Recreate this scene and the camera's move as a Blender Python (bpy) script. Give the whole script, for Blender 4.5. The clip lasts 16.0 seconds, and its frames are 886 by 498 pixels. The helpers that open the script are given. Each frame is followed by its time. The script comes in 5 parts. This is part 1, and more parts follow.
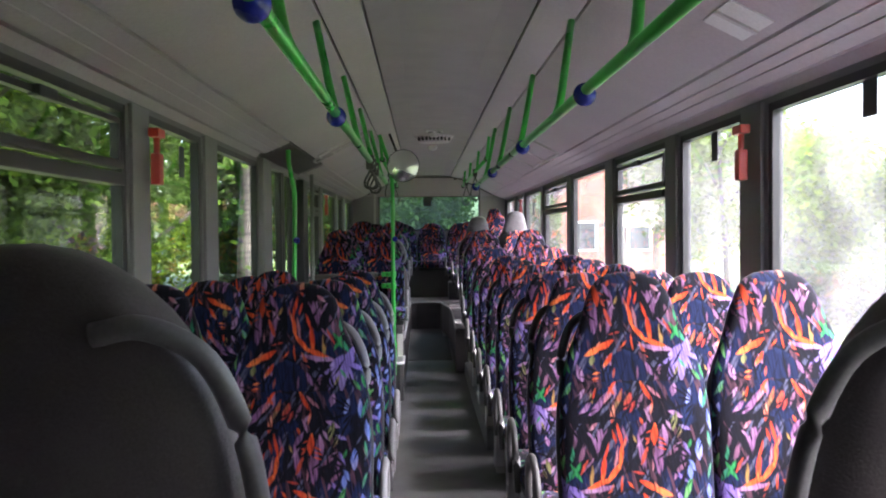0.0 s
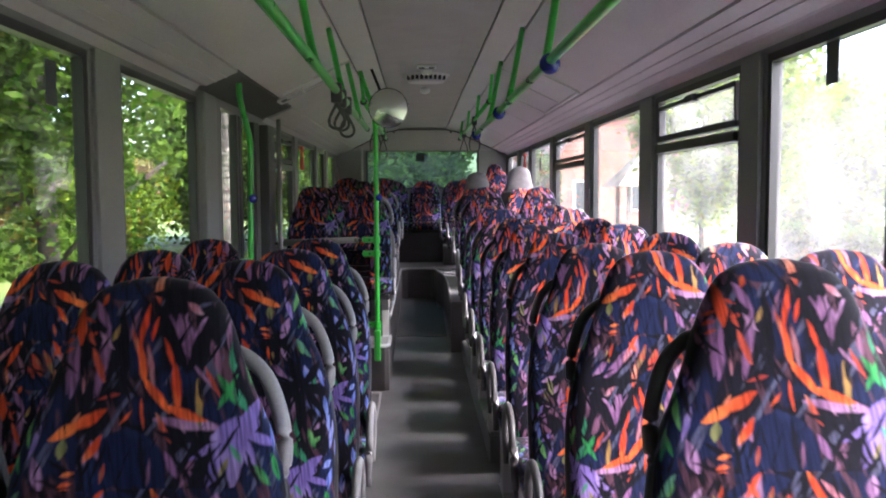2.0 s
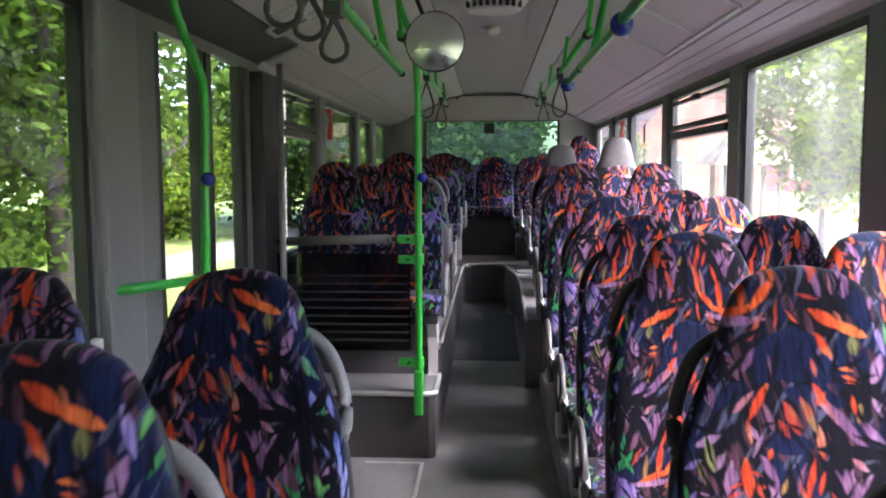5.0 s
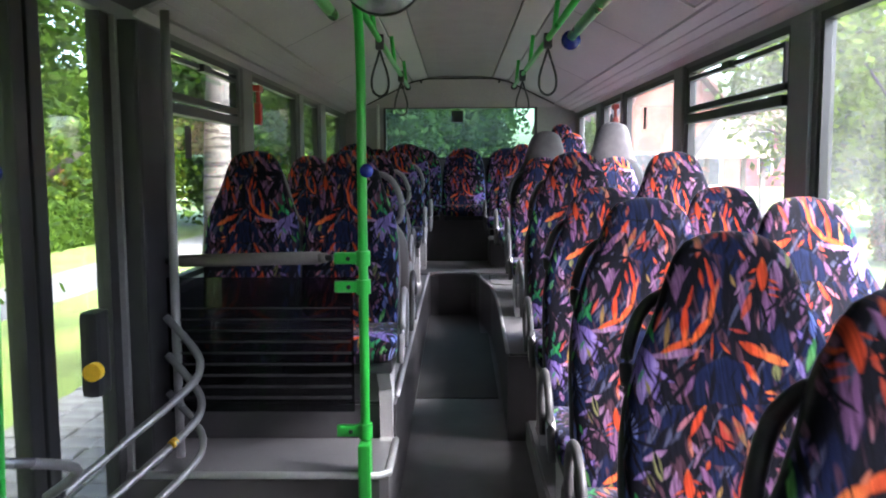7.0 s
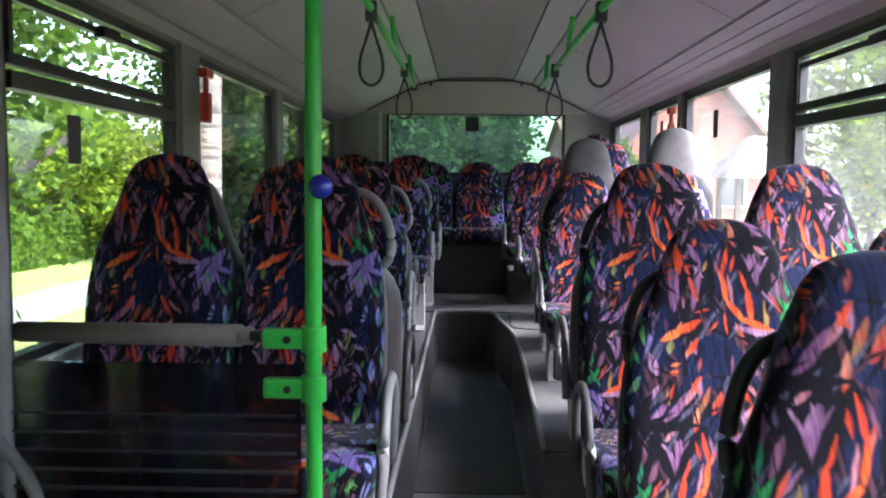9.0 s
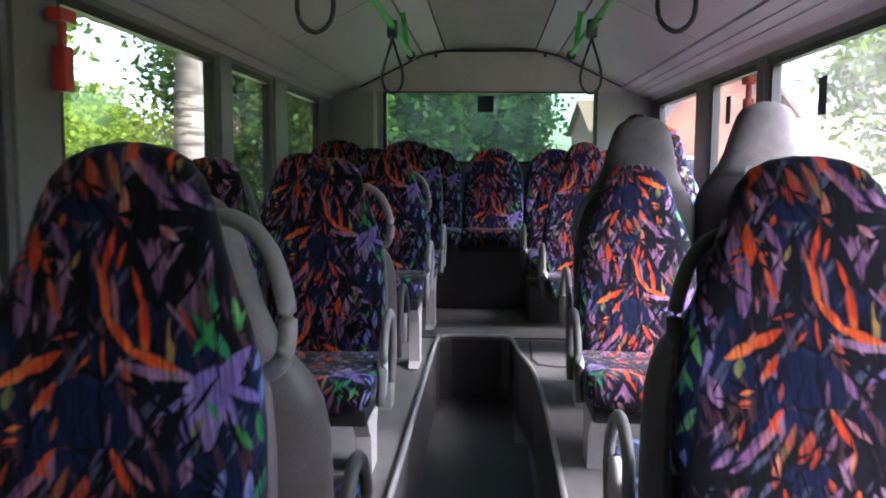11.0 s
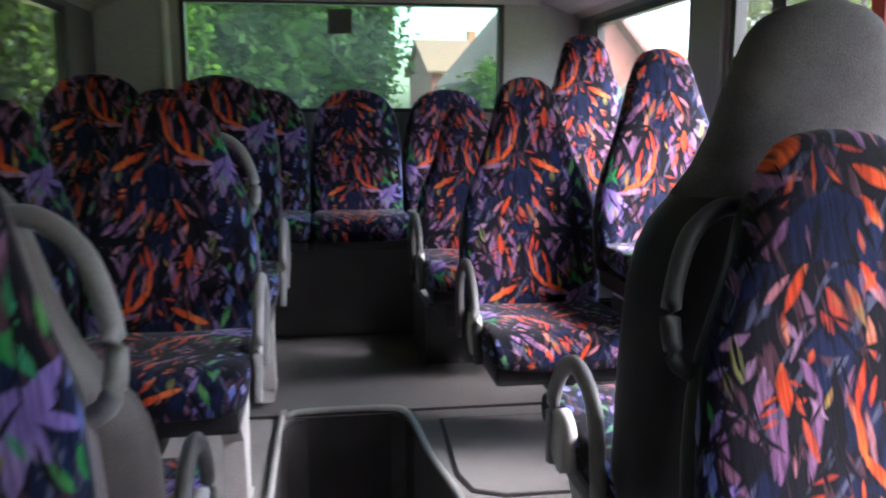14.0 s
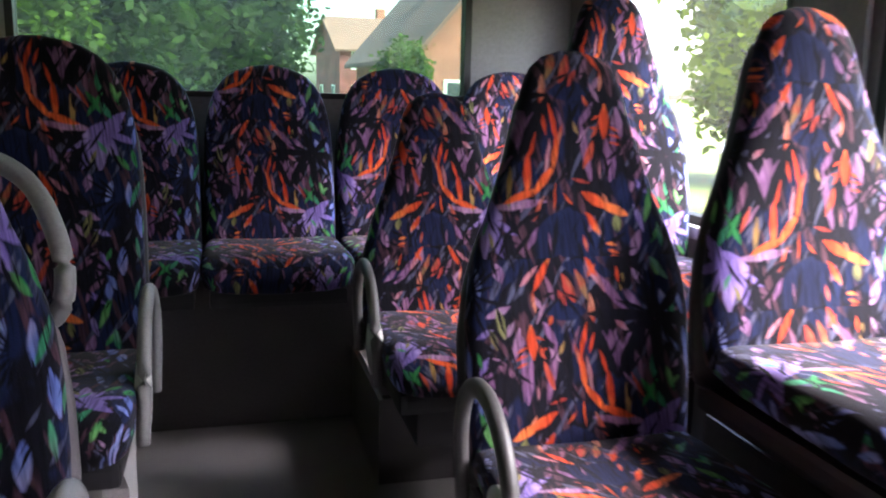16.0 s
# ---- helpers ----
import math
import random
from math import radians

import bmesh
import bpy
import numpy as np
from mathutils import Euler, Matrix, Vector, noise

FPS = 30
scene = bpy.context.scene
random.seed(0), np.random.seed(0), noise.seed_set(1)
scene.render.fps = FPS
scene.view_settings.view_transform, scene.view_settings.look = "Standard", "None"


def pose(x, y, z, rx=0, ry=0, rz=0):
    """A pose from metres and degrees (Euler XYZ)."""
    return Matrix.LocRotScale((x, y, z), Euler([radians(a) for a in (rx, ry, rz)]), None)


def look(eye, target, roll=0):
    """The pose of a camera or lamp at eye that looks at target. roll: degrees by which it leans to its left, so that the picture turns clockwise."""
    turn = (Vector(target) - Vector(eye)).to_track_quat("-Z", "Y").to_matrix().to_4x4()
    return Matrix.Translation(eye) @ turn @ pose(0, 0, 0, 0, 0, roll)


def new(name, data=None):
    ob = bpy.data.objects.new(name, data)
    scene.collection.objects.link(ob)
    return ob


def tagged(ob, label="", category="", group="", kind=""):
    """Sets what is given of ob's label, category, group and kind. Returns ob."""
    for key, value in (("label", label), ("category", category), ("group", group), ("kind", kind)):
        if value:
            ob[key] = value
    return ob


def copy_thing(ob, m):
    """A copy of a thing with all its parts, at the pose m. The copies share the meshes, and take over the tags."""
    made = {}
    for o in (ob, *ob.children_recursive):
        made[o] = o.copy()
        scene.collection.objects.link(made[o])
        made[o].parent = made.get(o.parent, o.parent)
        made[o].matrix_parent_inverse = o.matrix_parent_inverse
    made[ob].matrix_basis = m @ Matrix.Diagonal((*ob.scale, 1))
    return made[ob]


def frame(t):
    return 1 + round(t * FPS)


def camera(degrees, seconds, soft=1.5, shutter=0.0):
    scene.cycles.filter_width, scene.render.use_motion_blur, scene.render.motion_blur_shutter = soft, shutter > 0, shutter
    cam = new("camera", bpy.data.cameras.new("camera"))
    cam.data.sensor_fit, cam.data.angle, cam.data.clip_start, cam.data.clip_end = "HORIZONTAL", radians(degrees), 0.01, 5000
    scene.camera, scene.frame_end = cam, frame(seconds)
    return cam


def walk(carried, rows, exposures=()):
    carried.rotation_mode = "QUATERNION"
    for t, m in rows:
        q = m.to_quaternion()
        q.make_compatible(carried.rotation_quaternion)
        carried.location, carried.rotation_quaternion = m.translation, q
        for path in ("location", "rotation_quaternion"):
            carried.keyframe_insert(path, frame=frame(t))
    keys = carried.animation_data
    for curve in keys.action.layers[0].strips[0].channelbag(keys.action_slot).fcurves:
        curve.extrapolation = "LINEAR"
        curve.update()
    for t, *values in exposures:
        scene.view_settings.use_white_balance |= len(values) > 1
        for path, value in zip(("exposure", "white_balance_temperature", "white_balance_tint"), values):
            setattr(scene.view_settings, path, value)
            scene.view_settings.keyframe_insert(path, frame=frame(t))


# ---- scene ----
cam = camera(56.3, 16.0, 2.0, 0.4)
PATH = [
    (0, (-0.115, -0.222, 1.438), (-0.065, 1.777, 1.398), -0.5),
    (0.5, (-0.101, -0.014, 1.425), (-0.031, 1.984, 1.384), -0.7),
    (1, (-0.056, 0.32, 1.427), (-0.027, 2.318, 1.334), 1.0),
    (1.5, (-0.061, 0.648, 1.425), (0.013, 2.644, 1.334), 0.2),
    (2, (-0.07, 0.952, 1.424), (-0.01, 2.946, 1.286), -0.3),
    (2.5, (-0.042, 1.274, 1.414), (-0.043, 3.269, 1.28), 0.6),
    (3, (-0.051, 1.579, 1.417), (-0.087, 3.576, 1.309), 0.1),
    (3.5, (-0.078, 1.904, 1.427), (-0.017, 3.9, 1.304), 0.3),
    (4, (-0.051, 2.182, 1.41), (-0.076, 4.177, 1.277), -0.3),
    (4.2, (-0.023, 2.328, 1.418), (-0.104, 4.321, 1.276), 0.2),
    (6.3, (-0.016, 3.607, 1.393), (-0.139, 5.589, 1.153), -0.3),
    (6.5, (-0.016, 3.735, 1.38), (-0.085, 5.72, 1.14), -0.6),
    (7, (-0.042, 4.027, 1.399), (-0.075, 6.017, 1.2), -0.3),
    (7.5, (-0.016, 4.318, 1.386), (-0.099, 6.307, 1.19), 0.0),
    (8, (-0.008, 4.617, 1.392), (-0.13, 6.605, 1.204), 0.2),
    (8.5, (-0.06, 4.948, 1.4), (-0.134, 6.94, 1.234), 0.3),
    (9, (-0.064, 5.251, 1.395), (-0.122, 7.244, 1.235), 0.5),
    (9.2, (-0.059, 5.383, 1.403), (-0.139, 7.376, 1.247), -0.1),
    (11.3, (-0.01, 6.67, 1.437), (-0.116, 8.657, 1.24), 0.4),
    (11.5, (-0.028, 6.824, 1.434), (-0.094, 8.814, 1.25), 0.2),
    (12, (-0.095, 7.205, 1.42), (-0.147, 9.195, 1.221), 0.4),
    (12.5, (-0.078, 7.509, 1.451), (-0.156, 9.497, 1.241), -0.1),
    (13, (-0.096, 7.784, 1.474), (-0.174, 9.766, 1.218), -0.7),
    (13.5, (-0.051, 8.131, 1.474), (-0.031, 10.112, 1.199), 0.4),
    (14, (-0.128, 8.448, 1.478), (0.154, 10.4, 1.148), -0.0),
    (14.5, (-0.102, 8.748, 1.501), (0.335, 10.662, 1.119), 0.5),
    (15, (-0.071, 8.987, 1.512), (0.403, 10.893, 1.135), 0.5),
    (15.5, (-0.113, 9.324, 1.524), (0.446, 11.209, 1.157), 2.0),
    (16, (-0.108, 9.602, 1.504), (0.394, 11.502, 1.131), 1.2),
]
walk(cam, [(t, look(eye, target, roll)) for t, eye, target, roll in PATH], [(0.0, 4.16, 6050, 26), (4.0, 4.28, 6150, 29), (7.0, 4.24, 5850, 22), (9.0, 4.24, 5850, 22), (11.5, 4.12, 5950, 25), (12.5, 4.14, 6050, 22), (13.5, 4.2, 6050, 22), (14.2, 4.32, 6100, 24), (15.0, 4.34, 6250, 23), (15.5, 4.3, 6250, 26), (16.0, 4.3, 6300, 28)])


# ---------- world, sun, exposure ----------
world = bpy.data.worlds.new("world")
scene.world = world
world.use_nodes = True
wn = world.node_tree.nodes
sky = wn.new("ShaderNodeTexSky")
sky.sky_type, sky.sun_disc = "NISHITA", False
sky.sun_elevation, sky.sun_rotation = radians(51), radians(114)
sky.dust_density, sky.air_density = 4.0, 1.0
wn["Background"].inputs["Strength"].default_value = 0.13
world.node_tree.links.new(sky.outputs[0], wn["Background"].inputs["Color"])
sun = new("sun", bpy.data.lights.new("sun", "SUN"))
sun.data.energy, sun.data.angle, sun.data.color = 1.6, radians(45), (1.0, 0.96, 0.9)
sun.matrix_world = look((22, -5, 28), (0, 5, 0))


# ---------- node helpers and materials ----------
def material(name, colour=(0.5, 0.5, 0.5), rough=0.5, metal=0.0, bump=0.0, scale=20.0, vary=0.12, fine=None):
    """A surface with stains at a large scale, grain at a small one, and some relief."""
    m = bpy.data.materials.new(name)
    m.use_nodes = True
    n, link = m.node_tree.nodes, m.node_tree.links.new
    b = n["Principled BSDF"]
    b.inputs["Roughness"].default_value, b.inputs["Metallic"].default_value = rough, metal
    co = n.new("ShaderNodeTexCoord")
    big, small = n.new("ShaderNodeTexNoise"), n.new("ShaderNodeTexNoise")
    big.inputs["Scale"].default_value, big.inputs["Detail"].default_value = scale * 0.12, 5
    small.inputs["Scale"].default_value, small.inputs["Detail"].default_value = fine or scale * 6, 4
    for t in (big, small):
        link(co.outputs["Object"], t.inputs["Vector"])
    mix = n.new("ShaderNodeMix")
    mix.data_type = "FLOAT"
    mix.inputs[0].default_value = 0.4
    link(big.outputs["Fac"], mix.inputs[2])
    link(small.outputs["Fac"], mix.inputs[3])
    ramp = n.new("ShaderNodeValToRGB")
    lo, hi = [max(0.0, c * (1 - 1.6 * vary)) for c in colour], [min(1.0, c * (1 + vary)) for c in colour]
    ramp.color_ramp.elements[0].position, ramp.color_ramp.elements[0].color = 0.35, (*lo, 1)
    ramp.color_ramp.elements[1].position, ramp.color_ramp.elements[1].color = 0.62, (*hi, 1)
    link(mix.outputs[0], ramp.inputs[0])
    link(ramp.outputs[0], b.inputs["Base Color"])
    rr = n.new("ShaderNodeMapRange")
    rr.inputs["To Min"].default_value, rr.inputs["To Max"].default_value = max(0.02, rough - 0.1), min(1, rough + 0.1)
    link(big.outputs["Fac"], rr.inputs["Value"])
    link(rr.outputs[0], b.inputs["Roughness"])
    if bump:
        bp = n.new("ShaderNodeBump")
        bp.inputs["Strength"].default_value, bp.inputs["Distance"].default_value = bump, 0.002
        link(small.outputs["Fac"], bp.inputs["Height"])
        link(bp.outputs[0], b.inputs["Normal"])
    return m


def glass(name, veil=0.05, tint=(0.9, 0.95, 0.92)):
    """A window pane: clear, a little dirty, and reflecting at a slant."""
    m = bpy.data.materials.new(name)
    m.use_nodes = True
    n, link = m.node_tree.nodes, m.node_tree.links.new
    n.remove(n["Principled BSDF"])
    clear, gloss, dirt = n.new("ShaderNodeBsdfTransparent"), n.new("ShaderNodeBsdfGlossy"), n.new("ShaderNodeBsdfTranslucent")
    clear.inputs[0].default_value = (*tint, 1)
    gloss.inputs["Roughness"].default_value = 0.02
    dirt.inputs[0].default_value = (0.8, 0.8, 0.78, 1)
    fres, co, noi, ramp = n.new("ShaderNodeMapRange"), n.new("ShaderNodeTexCoord"), n.new("ShaderNodeTexNoise"), n.new("ShaderNodeMapRange")
    slant, steep = n.new("ShaderNodeLayerWeight"), n.new("ShaderNodeMath")
    slant.inputs["Blend"].default_value = 0.5
    steep.operation = "POWER"
    steep.inputs[1].default_value = 4.0
    link(slant.outputs["Facing"], steep.inputs[0])
    link(steep.outputs[0], fres.inputs["Value"])
    fres.inputs["To Min"].default_value, fres.inputs["To Max"].default_value = 0.02, 0.5
    noi.inputs["Scale"].default_value, noi.inputs["Detail"].default_value = 3, 6
    ramp.inputs["From Min"].default_value, ramp.inputs["From Max"].default_value = 0.35, 0.7
    ramp.inputs["To Min"].default_value, ramp.inputs["To Max"].default_value = veil * 0.5, veil * 1.6
    link(co.outputs["Object"], noi.inputs["Vector"])
    link(noi.outputs["Fac"], ramp.inputs["Value"])
    a, b = n.new("ShaderNodeMixShader"), n.new("ShaderNodeMixShader")
    link(ramp.outputs[0], a.inputs[0])
    link(clear.outputs[0], a.inputs[1])
    link(dirt.outputs[0], a.inputs[2])
    link(fres.outputs[0], b.inputs[0])
    link(a.outputs[0], b.inputs[1])
    link(gloss.outputs[0], b.inputs[2])
    link(b.outputs[0], n["Material Output"].inputs["Surface"])
    return m


class Cloth:
    """Builds the printed plush: layers of brush strokes on a repeat that every seat cuts at another place."""

    def __init__(self, name, repeat=(0.56, 0.389)):
        self.mat = bpy.data.materials.new(name)
        self.mat.use_nodes = True
        self.n, self.link = self.mat.node_tree.nodes, self.mat.node_tree.links.new
        uv, info = self.n.new("ShaderNodeUVMap"), self.n.new("ShaderNodeObjectInfo")
        uv.uv_map = "cloth"
        moved = self.vec("ADD", uv.outputs[0], info.outputs["Color"])
        self.fine = self.n.new("ShaderNodeTexNoise")
        self.fine.inputs["Scale"].default_value, self.fine.inputs["Detail"].default_value = 34, 5
        self.link(moved, self.fine.inputs["Vector"])
        wob = self.vec("SUBTRACT", self.fine.outputs["Color"], (0.5, 0.5, 0.5))
        wob = self.vec("MULTIPLY", wob, (0.009, 0.009, 0))
        bent = self.vec("ADD", moved, wob)
        # every second repeat along the cloth is mirrored
        axes = self.n.new("ShaderNodeSeparateXYZ")
        self.link(bent, axes.inputs[0])
        odd = self.num("MODULO", self.num("FLOOR", self.num("DIVIDE", axes.outputs[1], repeat[1]), 0.0), 2.0)
        sign = self.num("SUBTRACT", 1.0, self.num("MULTIPLY", odd, 2.0))
        joined = self.n.new("ShaderNodeCombineXYZ")
        self.link(self.num("MULTIPLY", axes.outputs[0], sign), joined.inputs[0])
        self.link(axes.outputs[1], joined.inputs[1])
        wrap = self.n.new("ShaderNodeVectorMath")
        wrap.operation = "WRAP"
        self.link(joined.outputs[0], wrap.inputs[0])
        wrap.inputs[1].default_value = (repeat[0] / 2, repeat[1], 1)
        wrap.inputs[2].default_value = (-repeat[0] / 2, 0, -1)
        self.p, self.flat, self.colour = wrap.outputs[0], moved, None

    def vec(self, op, a, b):
        v = self.n.new("ShaderNodeVectorMath")
        v.operation = op
        for s, x in zip(v.inputs, (a, b)):
            if isinstance(x, tuple):
                s.default_value = x
            else:
                self.link(x, s)
        return v.outputs["Value"] if op in ("DOT_PRODUCT", "DISTANCE") else v.outputs[0]

    def num(self, op, a, b, clamp=False, third=0.0):
        v = self.n.new("ShaderNodeMath")
        v.operation, v.use_clamp = op, clamp
        v.inputs[2].default_value = third
        for s, x in zip(v.inputs, (a, b)):
            if isinstance(x, (int, float)):
                s.default_value = x
            else:
                self.link(x, s)
        return v.outputs[0]

    def stroke(self, ax, ay, bx, by, w):
        """A dab of paint that tapers to both ends, with a soft rim."""
        d = (bx - ax, by - ay, 0.0)
        q = d[0] ** 2 + d[1] ** 2
        off = self.vec("SUBTRACT", self.p, (ax, ay, 0.0))
        h = self.num("ADD", self.vec("DOT_PRODUCT", off, (d[0] / q, d[1] / q, 0.0)), 0.0, True)
        sc = self.n.new("ShaderNodeVectorMath")
        sc.operation = "SCALE"
        sc.inputs[0].default_value = d
        self.link(h, sc.inputs["Scale"])
        bow = self.num("MULTIPLY", h, self.num("SUBTRACT", 1.0, h))
        room = self.num("MULTIPLY_ADD", bow, 3.3 * w, third=0.5 * w)
        mask = self.num("MULTIPLY", self.num("SUBTRACT", room, self.vec("DISTANCE", off, sc.outputs[0])), 220.0, True)
        # the next dab waits for this one, so that few values are held at a time
        wait = self.n.new("ShaderNodeVectorMath")
        wait.operation = "MULTIPLY_ADD"
        wait.inputs[1].default_value = (1e-7, 1e-7, 1e-7)
        self.link(mask, wait.inputs[0])
        self.link(self.p, wait.inputs[2])
        self.p = wait.outputs[0]
        return mask

    def layer(self, strokes, colour, second=None):
        mask = None
        for s in strokes:
            one = self.stroke(*s)
            mask = one if mask is None else self.num("MAXIMUM", mask, one)
        self.paint(mask, colour, second)

    def paint(self, mask, colour, second=None):
        mix = self.n.new("ShaderNodeMix")
        mix.data_type = "RGBA"
        self.link(mask, mix.inputs[0])
        if self.colour is None:
            mix.inputs[6].default_value = (0.005, 0.005, 0.011, 1)
        else:
            self.link(self.colour, mix.inputs[6])
        mix.inputs[7].default_value = (*colour, 1)
        if second:
            two = self.n.new("ShaderNodeMix")
            two.data_type = "RGBA"
            two.inputs[6].default_value, two.inputs[7].default_value = (*colour, 1), (*second, 1)
            self.link(self.blot(9.0, 0.48, 0.1), two.inputs[0])
            self.link(two.outputs[2], mix.inputs[7])
        self.colour = mix.outputs[2]

    def blot(self, scale, edge, soft=0.02):
        t, r = self.n.new("ShaderNodeTexNoise"), self.n.new("ShaderNodeMapRange")
        t.inputs["Scale"].default_value, t.inputs["Detail"].default_value = scale, 3
        self.link(self.p, t.inputs["Vector"])
        r.inputs["From Min"].default_value, r.inputs["From Max"].default_value = edge, edge + soft
        self.link(t.outputs["Fac"], r.inputs["Value"])
        return r.outputs[0]

    def turned(self, degrees, scale):
        r, m, t = self.n.new("ShaderNodeVectorRotate"), self.n.new("ShaderNodeMapping"), self.n.new("ShaderNodeTexNoise")
        r.rotation_type = "Z_AXIS"
        r.inputs["Angle"].default_value = radians(degrees)
        m.inputs["Scale"].default_value = (scale[0], scale[1], 1)
        self.link(self.flat, r.inputs["Vector"])
        self.link(r.outputs[0], m.inputs["Vector"])
        self.link(m.outputs[0], t.inputs["Vector"])
        t.inputs["Scale"].default_value, t.inputs["Detail"].default_value = 1.0, 1
        return t.outputs["Fac"]

    def brushed(self, degrees, edge, scale):
        """Long dabs of colour that lie along one direction."""
        return self.num("MULTIPLY", self.num("SUBTRACT", self.turned(degrees, scale), edge), 14.0, True)

    def finish(self):
        b = self.n["Principled BSDF"]
        wear, dim = self.turned(83, (14, 160)), self.n.new("ShaderNodeMapRange")
        dim.inputs["From Min"].default_value, dim.inputs["From Max"].default_value = 0.34, 0.6
        dim.inputs["To Min"].default_value, dim.inputs["To Max"].default_value = 0.48, 1.0
        self.link(wear, dim.inputs["Value"])
        self.link(self.vec("MULTIPLY", self.colour, dim.outputs[0]), b.inputs["Base Color"])
        b.inputs["Roughness"].default_value = 0.9
        b.inputs["Specular IOR Level"].default_value = 0.15
        b.inputs["Sheen Weight"].default_value, b.inputs["Sheen Roughness"].default_value = 0.06, 0.5
        pile, bp = self.n.new("ShaderNodeTexNoise"), self.n.new("ShaderNodeBump")
        pile.inputs["Scale"].default_value = 400
        self.link(self.flat, pile.inputs["Vector"])
        self.link(pile.outputs["Fac"], bp.inputs["Height"])
        bp.inputs["Strength"].default_value, bp.inputs["Distance"].default_value = 0.25, 0.002
        self.link(bp.outputs[0], b.inputs["Normal"])
        return self.mat


def rays(cx, cy, n, long, a0, a1, w):
    """Dabs that radiate from near a middle, of uneven length."""
    out = []
    for k in range(n):
        a = radians(a0 + (a1 - a0) * k / max(1, n - 1) + 7 * math.sin(5 * k + cx * 90))
        r = long * (0.75 + 0.3 * math.sin(3 * k + cy * 70))
        out.append((cx + 0.01 * math.cos(a), cy + 0.01 * math.sin(a), cx + r * math.cos(a), cy + r * math.sin(a), w))
    return out


def dabs(seed, n, inner, outer, fat=1.0):
    """Small slanting dabs strewn over both sides of the repeat, between two distances from its middle."""
    rng = random.Random(seed)
    out = []
    for k in range(n):
        x, y = rng.uniform(inner, outer) * (1 if k % 2 else -1), 0.02 + 0.35 * (k + rng.random()) / n
        a, r = radians(90 + rng.uniform(-45, 45)), rng.uniform(0.012, 0.028)
        out.append((x - r * math.cos(a), y - r * math.sin(a), x + r * math.cos(a), y + r * math.sin(a), fat * rng.uniform(0.003, 0.0052)))
    return out


